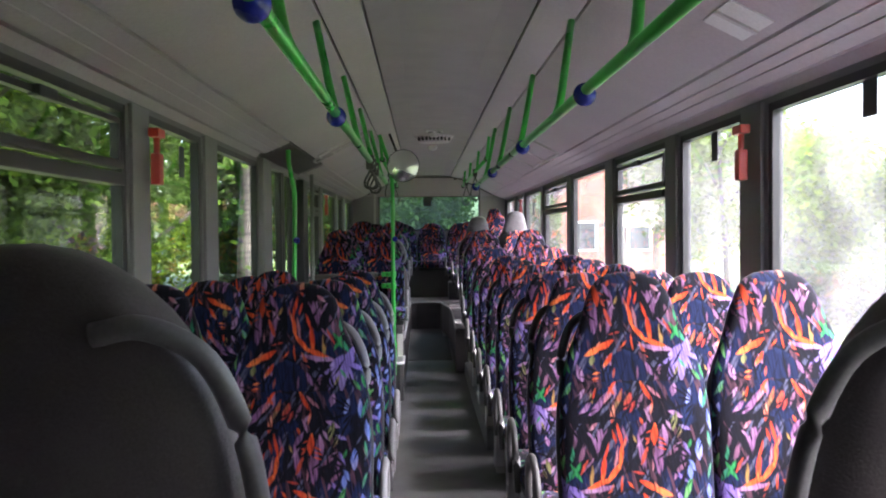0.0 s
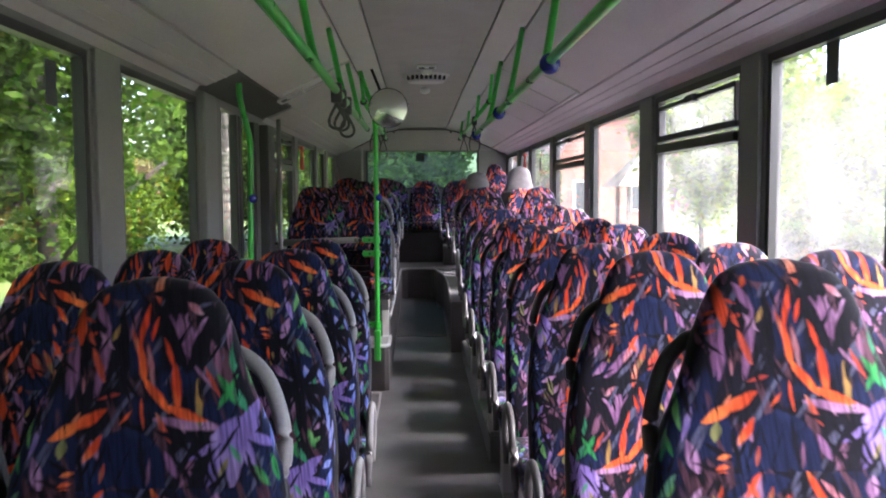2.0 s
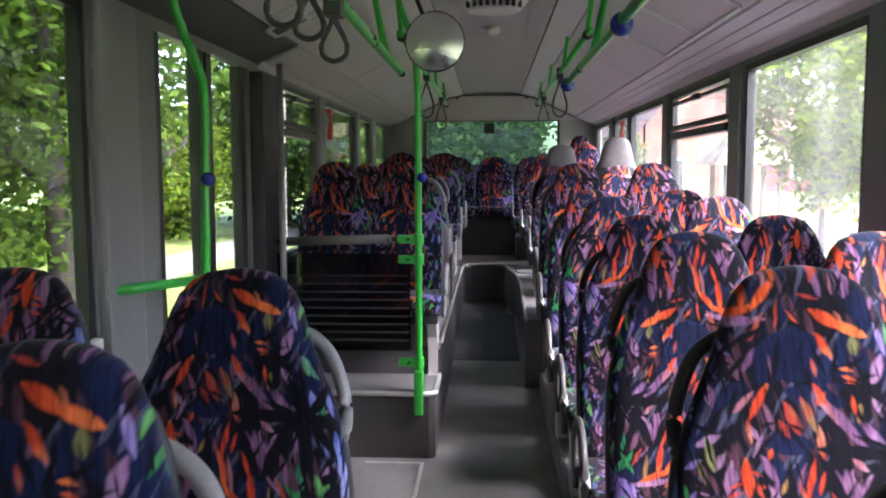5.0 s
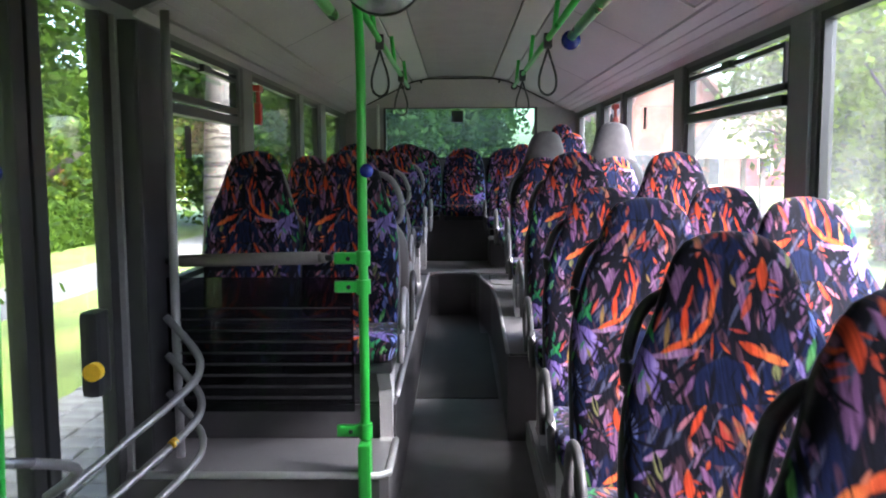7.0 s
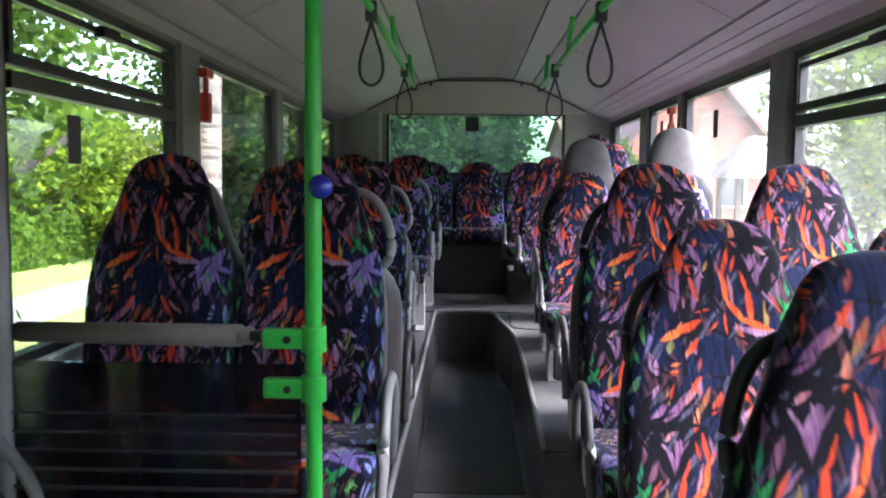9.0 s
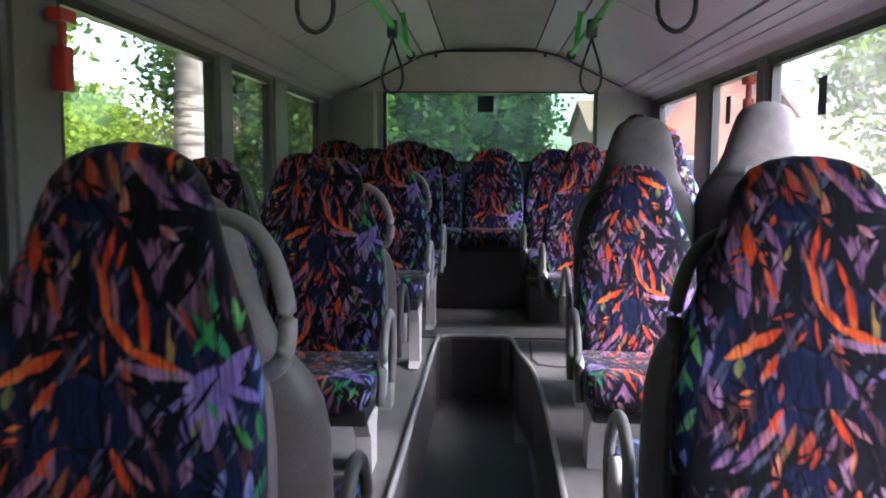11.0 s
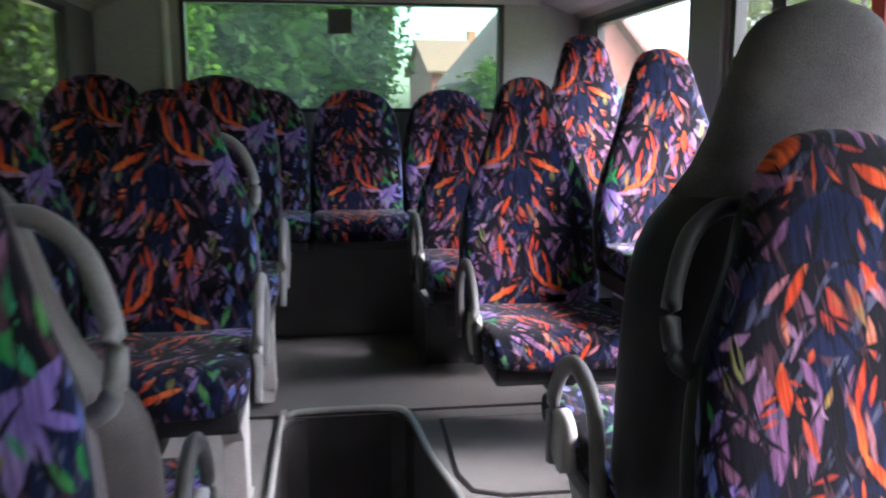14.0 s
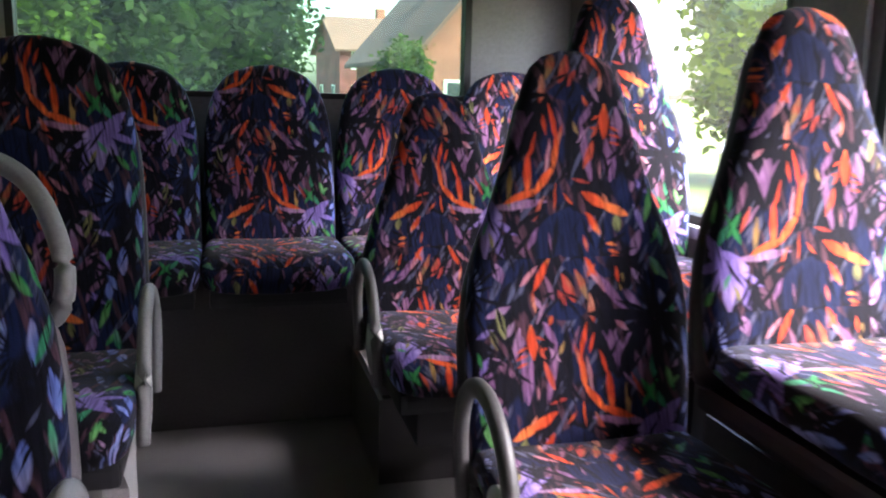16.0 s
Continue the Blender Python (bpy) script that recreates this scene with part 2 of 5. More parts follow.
def plush():
    c = Cloth("printed_plush")
    black = (0.004, 0.004, 0.009)
    c.paint(c.blot(7.0, 0.5, 0.06), (0.007, 0.013, 0.05))
    c.paint(c.brushed(72, 0.57, (11, 48)), (0.075, 0.032, 0.048))
    c.paint(c.brushed(-58, 0.59, (12, 52)), (0.07, 0.075, 0.13))
    c.layer([(0.000, 0.079, -0.049, 0.000, 0.0262), (0.000, 0.079, 0.053, 0.000, 0.0262), (0.000, 0.052, 0.000, 0.000, 0.0262), (0.025, 0.293, -0.045, 0.297, 0.0157), (-0.010, 0.376, 0.078, 0.358, 0.0157), (0.226, 0.044, 0.244, 0.131, 0.0157), (-0.167, 0.253, -0.184, 0.332, 0.0140), (0.086, 0.323, 0.139, 0.306, 0.0122)], (0.006, 0.011, 0.043), (0.012, 0.023, 0.078))
    c.layer([(-0.149, 0.218, -0.110, 0.183, 0.0071), (-0.162, 0.162, -0.128, 0.131, 0.0063), (-0.128, 0.253, -0.110, 0.279, 0.0056), (-0.071, 0.323, -0.053, 0.297, 0.0056), (-0.049, 0.358, -0.031, 0.314, 0.0056), (0.078, 0.332, 0.104, 0.297, 0.0063), (0.121, 0.367, 0.148, 0.332, 0.0063), (0.126, 0.218, 0.143, 0.166, 0.0071), (0.152, 0.253, 0.156, 0.201, 0.0056), (0.204, 0.288, 0.239, 0.293, 0.0047), (0.104, 0.044, 0.086, 0.004, 0.0063), (0.038, 0.044, 0.034, 0.004, 0.0040), (-0.053, 0.052, -0.069, 0.031, 0.0047), (0.204, 0.183, 0.226, 0.201, 0.0056), (0.017, 0.266, 0.001, 0.218, 0.0047), (-0.010, 0.218, 0.001, 0.148, 0.0047)], (0.18, 0.08, 0.14), (0.34, 0.2, 0.34))
    c.layer([(-0.101, 0.266, -0.110, 0.210, 0.0078), (-0.093, 0.253, -0.093, 0.140, 0.0063), (-0.078, 0.210, -0.085, 0.135, 0.0078), (-0.053, 0.275, -0.029, 0.236, 0.0070), (-0.029, 0.240, -0.046, 0.135, 0.0078), (0.078, 0.253, 0.095, 0.192, 0.0123), (0.060, 0.253, 0.088, 0.183, 0.0078), (0.117, 0.249, 0.100, 0.192, 0.0096), (0.043, 0.100, 0.148, 0.086, 0.0078), (0.052, 0.358, 0.113, 0.288, 0.0078), (0.104, 0.332, 0.139, 0.293, 0.0070), (-0.141, 0.380, -0.132, 0.349, 0.0088), (-0.167, 0.210, -0.149, 0.166, 0.0070), (-0.141, 0.044, -0.123, 0.000, 0.0088), (-0.119, 0.306, -0.158, 0.288, 0.0070), (0.060, 0.052, 0.078, 0.017, 0.0063)], (0.2, 0.09, 0.2), (0.36, 0.2, 0.36))
    c.layer([(0.030, 0.384, 0.067, 0.328, 0.0063), (-0.097, 0.342, -0.062, 0.376, 0.0054), (0.086, 0.279, 0.113, 0.253, 0.0054), (-0.062, 0.183, -0.066, 0.140, 0.0044), (0.030, 0.210, 0.043, 0.140, 0.0044)], (0.42, 0.16, 0.2), (0.5, 0.3, 0.36))
    c.layer([(0.169, 0.083, 0.126, 0.007, 0.0115), (0.169, 0.083, 0.163, 0.002, 0.0115), (0.169, 0.083, 0.198, 0.026, 0.0095), (0.169, 0.083, 0.219, 0.121, 0.0112), (0.134, 0.073, 0.204, 0.092, 0.0165), (0.169, 0.083, 0.244, 0.057, 0.0076), (0.148, 0.070, 0.100, 0.042, 0.0060), (-0.176, 0.183, -0.158, 0.218, 0.0060), (-0.180, 0.253, -0.149, 0.266, 0.0052), (-0.128, 0.140, -0.167, 0.109, 0.0060), (-0.132, 0.092, -0.149, 0.044, 0.0060)], (0.2, 0.14, 0.42), (0.33, 0.24, 0.54))
    c.layer([(0.231, 0.253, 0.244, 0.175, 0.0078), (0.213, 0.323, 0.231, 0.279, 0.0069), (0.245, 0.140, 0.252, 0.183, 0.0069), (0.204, 0.245, 0.217, 0.210, 0.0053), (-0.189, 0.140, -0.171, 0.175, 0.0062), (-0.184, 0.367, -0.174, 0.323, 0.0069), (0.226, 0.096, 0.248, 0.109, 0.0078)], (0.13, 0.19, 0.5), (0.28, 0.33, 0.68))
    c.layer([(0.139, 0.166, 0.167, 0.121, 0.0059), (0.169, 0.162, 0.139, 0.114, 0.0059), (0.191, 0.183, 0.205, 0.140, 0.0066), (0.217, 0.166, 0.196, 0.147, 0.0050), (-0.176, 0.122, -0.153, 0.061, 0.0074), (-0.186, 0.052, -0.165, 0.024, 0.0059), (0.231, 0.044, 0.245, 0.007, 0.0074), (0.196, 0.031, 0.223, 0.002, 0.0066), (0.165, 0.380, 0.176, 0.354, 0.0066), (-0.180, 0.227, -0.170, 0.199, 0.0050)], (0.02, 0.22, 0.06), (0.14, 0.4, 0.12))
    c.layer([(-0.141, 0.301, -0.128, 0.253, 0.0078), (-0.154, 0.266, -0.141, 0.234, 0.0056), (0.108, 0.159, 0.113, 0.086, 0.0056), (-0.093, 0.074, -0.097, 0.046, 0.0078), (0.104, 0.358, 0.100, 0.328, 0.0048), (-0.010, 0.245, -0.023, 0.218, 0.0048), (0.156, 0.044, 0.143, 0.016, 0.0048)], (0.34, 0.2, 0.06), (0.2, 0.21, 0.08))
    c.layer([(-0.014, 0.358, 0.008, 0.310, 0.0082), (0.012, 0.367, 0.034, 0.314, 0.0065), (-0.023, 0.332, -0.008, 0.304, 0.0058), (-0.043, 0.131, -0.010, 0.140, 0.0041)], (0.4, 0.045, 0.03), (0.25, 0.14, 0.06))
    for tint, second, inner, outer, seed, n, fat in (((0.26, 0.13, 0.24), (0.42, 0.25, 0.38), 0.03, 0.15, 1, 8, 1.2), ((0.13, 0.18, 0.5), (0.3, 0.3, 0.58), 0.17, 0.27, 2, 12, 1.9), ((0.03, 0.24, 0.12), (0.12, 0.32, 0.2), 0.16, 0.27, 3, 12, 1.5), ((0.5, 0.07, 0.035), (0.6, 0.22, 0.14), 0.0, 0.14, 4, 10, 1.3)):
        c.layer(dabs(seed, n, inner, outer, fat), tint, second)
    c.layer([(0.174, 0.279, 0.036, 0.288, 0.0100), (0.036, 0.279, 0.091, 0.170, 0.0100), (0.137, 0.266, 0.091, 0.170, 0.0100), (0.174, 0.279, 0.169, 0.182, 0.0113), (0.174, 0.279, 0.245, 0.266, 0.0100), (0.174, 0.279, 0.228, 0.217, 0.0090), (0.174, 0.279, 0.223, 0.334, 0.0100), (0.174, 0.279, 0.137, 0.351, 0.0100)], black)
    c.layer([(0.100, 0.066, 0.139, 0.000, 0.0051), (0.069, 0.052, 0.108, 0.000, 0.0051), (0.126, 0.052, 0.148, 0.000, 0.0041), (0.183, 0.052, 0.205, 0.000, 0.0051), (-0.069, 0.070, -0.062, 0.000, 0.0051), (-0.141, 0.127, -0.097, 0.175, 0.0062), (-0.176, 0.183, -0.128, 0.218, 0.0051), (-0.184, 0.245, -0.141, 0.227, 0.0051), (-0.121, 0.218, -0.132, 0.140, 0.0051), (-0.064, 0.253, -0.062, 0.140, 0.0051), (-0.114, 0.044, -0.071, 0.017, 0.0051), (-0.132, 0.016, -0.081, 0.000, 0.0041)], black)
    c.layer([(-0.010, 0.271, -0.001, 0.140, 0.0076), (0.021, 0.074, 0.031, 0.000, 0.0054), (-0.018, 0.183, 0.017, 0.131, 0.0054), (-0.114, 0.349, -0.141, 0.306, 0.0065), (-0.088, 0.384, -0.106, 0.332, 0.0054), (0.078, 0.376, 0.113, 0.323, 0.0054), (-0.167, 0.148, -0.132, 0.079, 0.0065), (0.217, 0.210, 0.231, 0.140, 0.0065), (0.200, 0.140, 0.244, 0.157, 0.0054), (-0.027, 0.070, -0.053, 0.009, 0.0043), (0.043, 0.087, 0.095, 0.061, 0.0054)], black)
    c.layer(rays(0.174, 0.279, 9, 0.105, 100, 320, 0.0048), black)
    c.layer(rays(-0.12, 0.2, 8, 0.085, 40, 330, 0.0042) + rays(0.13, 0.03, 6, 0.075, 60, 260, 0.0042), black)
    c.layer(rays(-0.2, 0.33, 7, 0.09, -80, 50, 0.0045) + rays(-0.02, 0.33, 5, 0.07, 200, 340, 0.004), black)
    c.paint(c.brushed(76, 0.65, (14, 90)), black)
    c.paint(c.brushed(-62, 0.66, (14, 90)), black)
    c.layer([(0.031, 0.272, 0.017, 0.208, 0.0054), (0.016, 0.223, 0.029, 0.147, 0.0059), (0.025, 0.162, 0.066, 0.110, 0.0071), (0.056, 0.121, 0.121, 0.096, 0.0071), (0.071, 0.183, 0.079, 0.112, 0.0071), (0.056, 0.220, 0.072, 0.173, 0.0042), (0.045, 0.253, 0.036, 0.217, 0.0042), (0.021, 0.131, 0.027, 0.086, 0.0034), (0.008, 0.114, -0.010, 0.094, 0.0034), (0.030, 0.389, 0.053, 0.354, 0.0051), (0.091, 0.371, 0.096, 0.342, 0.0042)], (0.6, 0.055, 0.015), (0.86, 0.15, 0.03))
    c.layer([(-0.116, 0.074, -0.064, 0.096, 0.0081), (-0.08, 0.088, -0.03, 0.115, 0.0081), (-0.036, 0.079, -0.060, 0.041, 0.0065), (-0.078, 0.271, -0.074, 0.213, 0.0085), (-0.069, 0.253, -0.052, 0.245, 0.0034), (-0.107, 0.225, -0.085, 0.234, 0.0034), (-0.109, 0.212, -0.085, 0.220, 0.0034), (-0.106, 0.199, -0.085, 0.206, 0.0034), (-0.062, 0.227, -0.048, 0.231, 0.0034), (-0.040, 0.389, -0.071, 0.334, 0.0060), (-0.036, 0.288, -0.043, 0.269, 0.0043)], (0.6, 0.06, 0.016), (0.88, 0.2, 0.05))
    c.layer([(-0.074, 0.024, -0.094, 0.020, 0.0043), (-0.077, 0.010, -0.098, 0.006, 0.0043), (-0.080, 0.000, -0.100, -0.003, 0.0039)], (0.7, 0.1, 0.03), (0.85, 0.22, 0.06))
    c.paint(c.brushed(80, 0.66, (16, 110)), black)
    return c.finish()


PLUSH = plush()
SHELL = material("dark_seat_shell", (0.018, 0.018, 0.02), 0.45, bump=0.15, scale=60)
BACKSHELL = material("grained_back_shell", (0.1, 0.088, 0.086), 0.45, bump=0.35, scale=50, vary=0.2)
MAUVE = material("mauve_grey_back_shell", (0.115, 0.097, 0.104), 0.5, bump=0.2, scale=40, vary=0.12)
GREY_SHELL = material("grey_seat_cover", (0.11, 0.102, 0.108), 0.9, bump=0.5, scale=80, vary=0.28, fine=380)
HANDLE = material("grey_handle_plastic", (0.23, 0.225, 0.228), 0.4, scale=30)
# handles of right-hand seats: the grey plastic with shade put into its colour
SHADED_GRIP = material("shaded_handle_plastic", (0.04, 0.039, 0.04), 0.5, scale=30)
ARM = material("armrest_plastic", (0.15, 0.147, 0.147), 0.4, scale=30)
# armrests of right-hand seats, darkened in the same way for shade
SHADED_ARM = material("shaded_armrest_plastic", (0.085, 0.083, 0.084), 0.4, scale=30)
PALE = material("pale_grey_plastic", (0.55, 0.54, 0.53), 0.4, scale=30)
STEEL = material("grey_metal_bar", (0.2, 0.2, 0.205), 0.3, 0.4, scale=40)
GREEN = material("green_pole_paint", (0.03, 0.42, 0.05), 0.3, scale=30)
BALL = material("blue_ball_plastic", (0.02, 0.03, 0.28), 0.25, scale=30)
RED = material("red_plastic", (0.55, 0.04, 0.03), 0.35, scale=30)
YELLOW = material("yellow_plastic", (0.75, 0.45, 0.02), 0.4, scale=30)
BLACK = material("black_rubber", (0.012, 0.012, 0.012), 0.55, bump=0.1)
CEILING = material("ceiling_laminate", (0.46, 0.416, 0.44), 0.5, bump=0.06, scale=12, vary=0.08)
CENTRE = material("ceiling_centre_cloth", (0.31, 0.277, 0.297), 0.8, bump=0.2, scale=40, vary=0.06)
WALL = material("grey_wall_laminate", (0.17, 0.168, 0.168), 0.5, bump=0.1, scale=14, vary=0.1)
PILLAR = material("pillar_grey_paint", (0.2, 0.198, 0.198), 0.45, scale=14, vary=0.08)
FRAME = material("black_window_frame", (0.015, 0.015, 0.016), 0.4)
SIDE = material("podium_side_vinyl", (0.19, 0.184, 0.187), 0.35, bump=0.15, scale=24, vary=0.2, fine=450)
# a darker copy of the podium vinyl, with shade in its colour
SIDE_SHADE = material("shaded_podium_side", (0.065, 0.062, 0.064), 0.4, bump=0.15, scale=24, vary=0.2, fine=450)
FLOOR = material("speckled_floor_vinyl", (0.19, 0.184, 0.187), 0.4, bump=0.15, scale=30, vary=0.25, fine=450)
PODIUM = material("podium_vinyl", (0.2, 0.195, 0.198), 0.42, bump=0.15, scale=24, vary=0.2, fine=450)
TRIM = material("aluminium_edge", (0.62, 0.62, 0.62), 0.35, 0.6, scale=30)
STRIPE = material("matt_dark_stripe", (0.013, 0.013, 0.014), 0.9)
STICKER = material("dark_sticker", (0.03, 0.035, 0.04), 0.5)
PAPER = material("white_sticker", (0.7, 0.7, 0.7), 0.6)
STRAP = material("black_strap", (0.05, 0.05, 0.052), 0.6, bump=0.2)
PANE = glass("window_pane", 0.022)
# dust, plus extra veil that stands for glare on these windows
HAZY_PANE = glass("dusty_glare_pane", 0.036)
SHADY_PANE = glass("cleaner_window_pane", 0.009)
REARPANE = glass("tinted_rear_pane", 0.02, (0.52, 0.68, 0.56))
DARKPANE = glass("smoked_pane", 0.012, (0.36, 0.36, 0.38))
MIRROR = material("convex_mirror_face", (0.75, 0.75, 0.75), 0.28, 1.0, vary=0.0)
GRASS = material("mown_grass", (0.115, 0.16, 0.028), 0.9, bump=0.5, scale=6, vary=0.4)
PAVING = material("path_paving", (0.15, 0.145, 0.135), 0.8, bump=0.3, scale=12, vary=0.2)
BRICK = material("red_brickwork", (0.3, 0.1, 0.07), 0.85, bump=0.4, scale=10, vary=0.25)
DULL_BRICK = material("weathered_brickwork", (0.17, 0.042, 0.044), 0.85, bump=0.4, scale=10, vary=0.3)
ROOF = material("brown_roof_tiles", (0.13, 0.055, 0.045), 0.8, bump=0.4, scale=10, vary=0.25)
THATCH = material("thatch", (0.17, 0.13, 0.09), 0.95, bump=0.6, scale=20, vary=0.3)
WHITE = material("white_paint", (0.75, 0.75, 0.73), 0.5, vary=0.05)
BARK = material("brown_bark", (0.028, 0.023, 0.018), 0.9, bump=0.8, scale=15, vary=0.4)
TIMBER = material("weathered_timber", (0.14, 0.11, 0.09), 0.85, bump=0.4, scale=14, vary=0.25)


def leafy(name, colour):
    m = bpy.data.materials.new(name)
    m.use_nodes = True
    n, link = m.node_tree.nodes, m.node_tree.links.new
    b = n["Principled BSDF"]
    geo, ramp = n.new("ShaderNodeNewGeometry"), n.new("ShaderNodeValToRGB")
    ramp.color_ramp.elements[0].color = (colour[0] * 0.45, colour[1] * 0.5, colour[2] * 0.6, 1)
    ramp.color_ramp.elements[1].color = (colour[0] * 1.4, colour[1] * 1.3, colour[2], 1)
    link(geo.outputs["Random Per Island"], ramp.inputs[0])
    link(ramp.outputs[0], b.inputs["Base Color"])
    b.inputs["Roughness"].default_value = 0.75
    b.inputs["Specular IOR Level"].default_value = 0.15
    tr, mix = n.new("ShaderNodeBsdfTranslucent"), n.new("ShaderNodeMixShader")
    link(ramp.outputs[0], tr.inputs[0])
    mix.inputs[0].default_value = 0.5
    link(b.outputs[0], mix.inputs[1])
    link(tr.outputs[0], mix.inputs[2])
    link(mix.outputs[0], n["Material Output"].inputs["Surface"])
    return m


def birch_bark():
    """Pale bark with dark level slits and broad grey-brown patches."""
    m = material("birch_bark", (0.11, 0.095, 0.08), 0.85, bump=0.6, scale=12, vary=0.6)
    n, link = m.node_tree.nodes, m.node_tree.links.new
    b = n["Principled BSDF"]
    co, slit, band, mix = n.new("ShaderNodeTexCoord"), n.new("ShaderNodeTexNoise"), n.new("ShaderNodeMapRange"), n.new("ShaderNodeMix")
    grow = n.new("ShaderNodeMapping")
    grow.inputs["Scale"].default_value = (3.0, 3.0, 22.0)
    link(co.outputs["Object"], grow.inputs["Vector"])
    link(grow.outputs[0], slit.inputs["Vector"])
    slit.inputs["Scale"].default_value, slit.inputs["Detail"].default_value = 1.0, 4
    link(slit.outputs["Fac"], band.inputs["Value"])
    band.inputs["From Min"].default_value, band.inputs["From Max"].default_value = 0.52, 0.58
    mix.data_type = "RGBA"
    mix.inputs[7].default_value = (0.032, 0.026, 0.022, 1)
    link(band.outputs[0], mix.inputs[0])
    link(b.inputs["Base Color"].links[0].from_socket, mix.inputs[6])
    link(mix.outputs[2], b.inputs["Base Color"])
    return m


BIRCH = birch_bark()
LEAF = leafy("maple_leaves", (0.05, 0.1, 0.011))
LEAF_PALE = leafy("pale_leaves", (0.135, 0.21, 0.016))
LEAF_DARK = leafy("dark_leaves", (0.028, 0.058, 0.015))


# ---------- mesh helpers ----------
def part(name, bm, mat, parent=None, label="", smooth=False):
    me = bpy.data.meshes.new(name)
    bmesh.ops.recalc_face_normals(bm, faces=bm.faces)
    bm.to_mesh(me)
    bm.free()
    me.materials.append(mat)
    if smooth:
        me.shade_smooth()
    ob = new(name, me)
    ob.parent = parent
    if label:
        tagged(ob, label)
    return ob


def box(bm, x0, x1, y0, y1, z0, z1, bevel=0.0):
    r = bmesh.ops.create_cube(bm, size=1, matrix=Matrix.LocRotScale(((x0 + x1) / 2, (y0 + y1) / 2, (z0 + z1) / 2), None, (abs(x1 - x0), abs(y1 - y0), abs(z1 - z0))))
    if bevel:
        edges = list({e for v in r["verts"] for e in v.link_edges})
        bmesh.ops.bevel(bm, geom=edges, offset=bevel, segments=2, profile=0.7, affect="EDGES")
    return bm


def a_box(*a):
    return box(bmesh.new(), *a)


def loft(bm, rings, cap=True):
    loops = [[bm.verts.new(p) for p in ring] for ring in rings]
    n = len(loops[0])
    for a, b in zip(loops, loops[1:]):
        for i in range(n):
            bm.faces.new((a[i], a[(i + 1) % n], b[(i + 1) % n], b[i]))
    if cap:
        bm.faces.new(loops[0][::-1])
        bm.faces.new(loops[-1])
    return bm


def rounded(points, steps=5):
    """A smooth line through points (Catmull-Rom)."""
    p = [Vector(q) for q in points]
    p = [2 * p[0] - p[1], *p, 2 * p[-1] - p[-2]]
    out = []
    for a, b, c, d in zip(p, p[1:], p[2:], p[3:]):
        for i in range(steps):
            t = i / steps
            out.append(0.5 * ((2 * b) + (c - a) * t + (2 * a - 5 * b + 4 * c - d) * t * t + (3 * b - a - 3 * c + d) * t**3))
    return [*out, p[-2]]


def tube(bm, points, r, sides=10, flat=1.0):
    """A round bar along points; flat squeezes it along x."""
    pts = [Vector(q) for q in points]
    rings = []
    for i, q in enumerate(pts):
        way = (pts[min(i + 1, len(pts) - 1)] - pts[max(i - 1, 0)]).normalized()
        side = way.cross(Vector((0, 0, 1)) if abs(way.z) < 0.95 else Vector((0, 1, 0))).normalized()
        up = side.cross(way)
        ring = []
        for k in range(sides):
            a = 2 * math.pi * k / sides
            off = r * (math.cos(a) * side + math.sin(a) * up)
            off.x *= flat
            ring.append(q + off)
        rings.append(ring)
    return loft(bm, rings)


def ball(bm, c, r, squash=(1, 1, 1)):
    bmesh.ops.create_uvsphere(bm, u_segments=16, v_segments=10, radius=r, matrix=Matrix.LocRotScale(c, None, squash))
    return bm


def disc(bm, c, r, depth, axis="z", sides=32, r2=None):
    turn = {"z": (0, 0, 0), "x": (0, 90, 0), "y": (90, 0, 0)}[axis]
    bmesh.ops.create_cone(bm, cap_ends=True, segments=sides, radius1=r, radius2=r if r2 is None else r2, depth=depth, matrix=pose(*c, *turn))
    return bm


def thing(name, label, category, group="", at=(0, 0, 0), kind=""):
    ob = new(name)
    ob.location = at
    return tagged(ob, label, category, group, kind)


def structure(name, bm, mat, label, smooth=False):
    return tagged(part(name, bm, mat, None, "", smooth), label, "", "", "structure")


# ---------- the shell of the bus ----------
HALF, TOP = 1.22, 1.91
Y0, Y1 = -2.1, 12.66
RIGHT = [(-0.1, 1.3, 0, 0.95), (1.55, 2.86, 0, 0.95), (3.12, 3.92, 0, 0.95), (4.16, 5.31, 1, 0.95), (5.61, 6.9, 0, 0.95), (7.14, 8.52, 1, 0.95), (8.76, 10.12, 0, 0.95), (10.27, 11.05, 0, 1.14), (11.34, 12.42, 0, 1.14)]
LEFT = [(1.5, 2.81, 1, 0.92), (3.06, 3.83, 0, 0.92), (4.13, 5.22, 0, 0.92), (7.22, 8.43, 1, 0.92), (8.7, 10.02, 0, 0.92), (10.24, 10.95, 0, 0.92), (11.28, 12.24, 0, 0.92)]
DOOR = (5.72, 6.84)


def side_wall(name, side, windows, gaps):
    """The panels below the sills, the posts between the panes and the rail above them, of one side."""
    bm = bmesh.new()
    out, inn = side * (HALF + 0.014), side * (HALF - 0.035)
    last = Y0
    for y0, y1, kind, sill in windows:
        lower = [(y0 - 0.0, y1, sill)]
        for a, b, s in lower:
            box(bm, inn, out, a, b, -0.02, s)
        solid = [(last, y0)]
        for g0, g1 in gaps:
            if last < g0 < y0:
                solid = [(last, g0), (g1, y0)]
        for a, b in solid:
            box(bm, inn, out, a, b, -0.02, TOP)
        last = y1
    box(bm, inn, out, last, Y1, -0.02, TOP)
    box(bm, side * (HALF - 0.03), out, Y0, Y1, TOP, TOP + 0.1)
    return structure(name, bm, WALL, "grey laminate bus side wall below and between the windows")


side_wall("wall_right", 1, RIGHT, [])
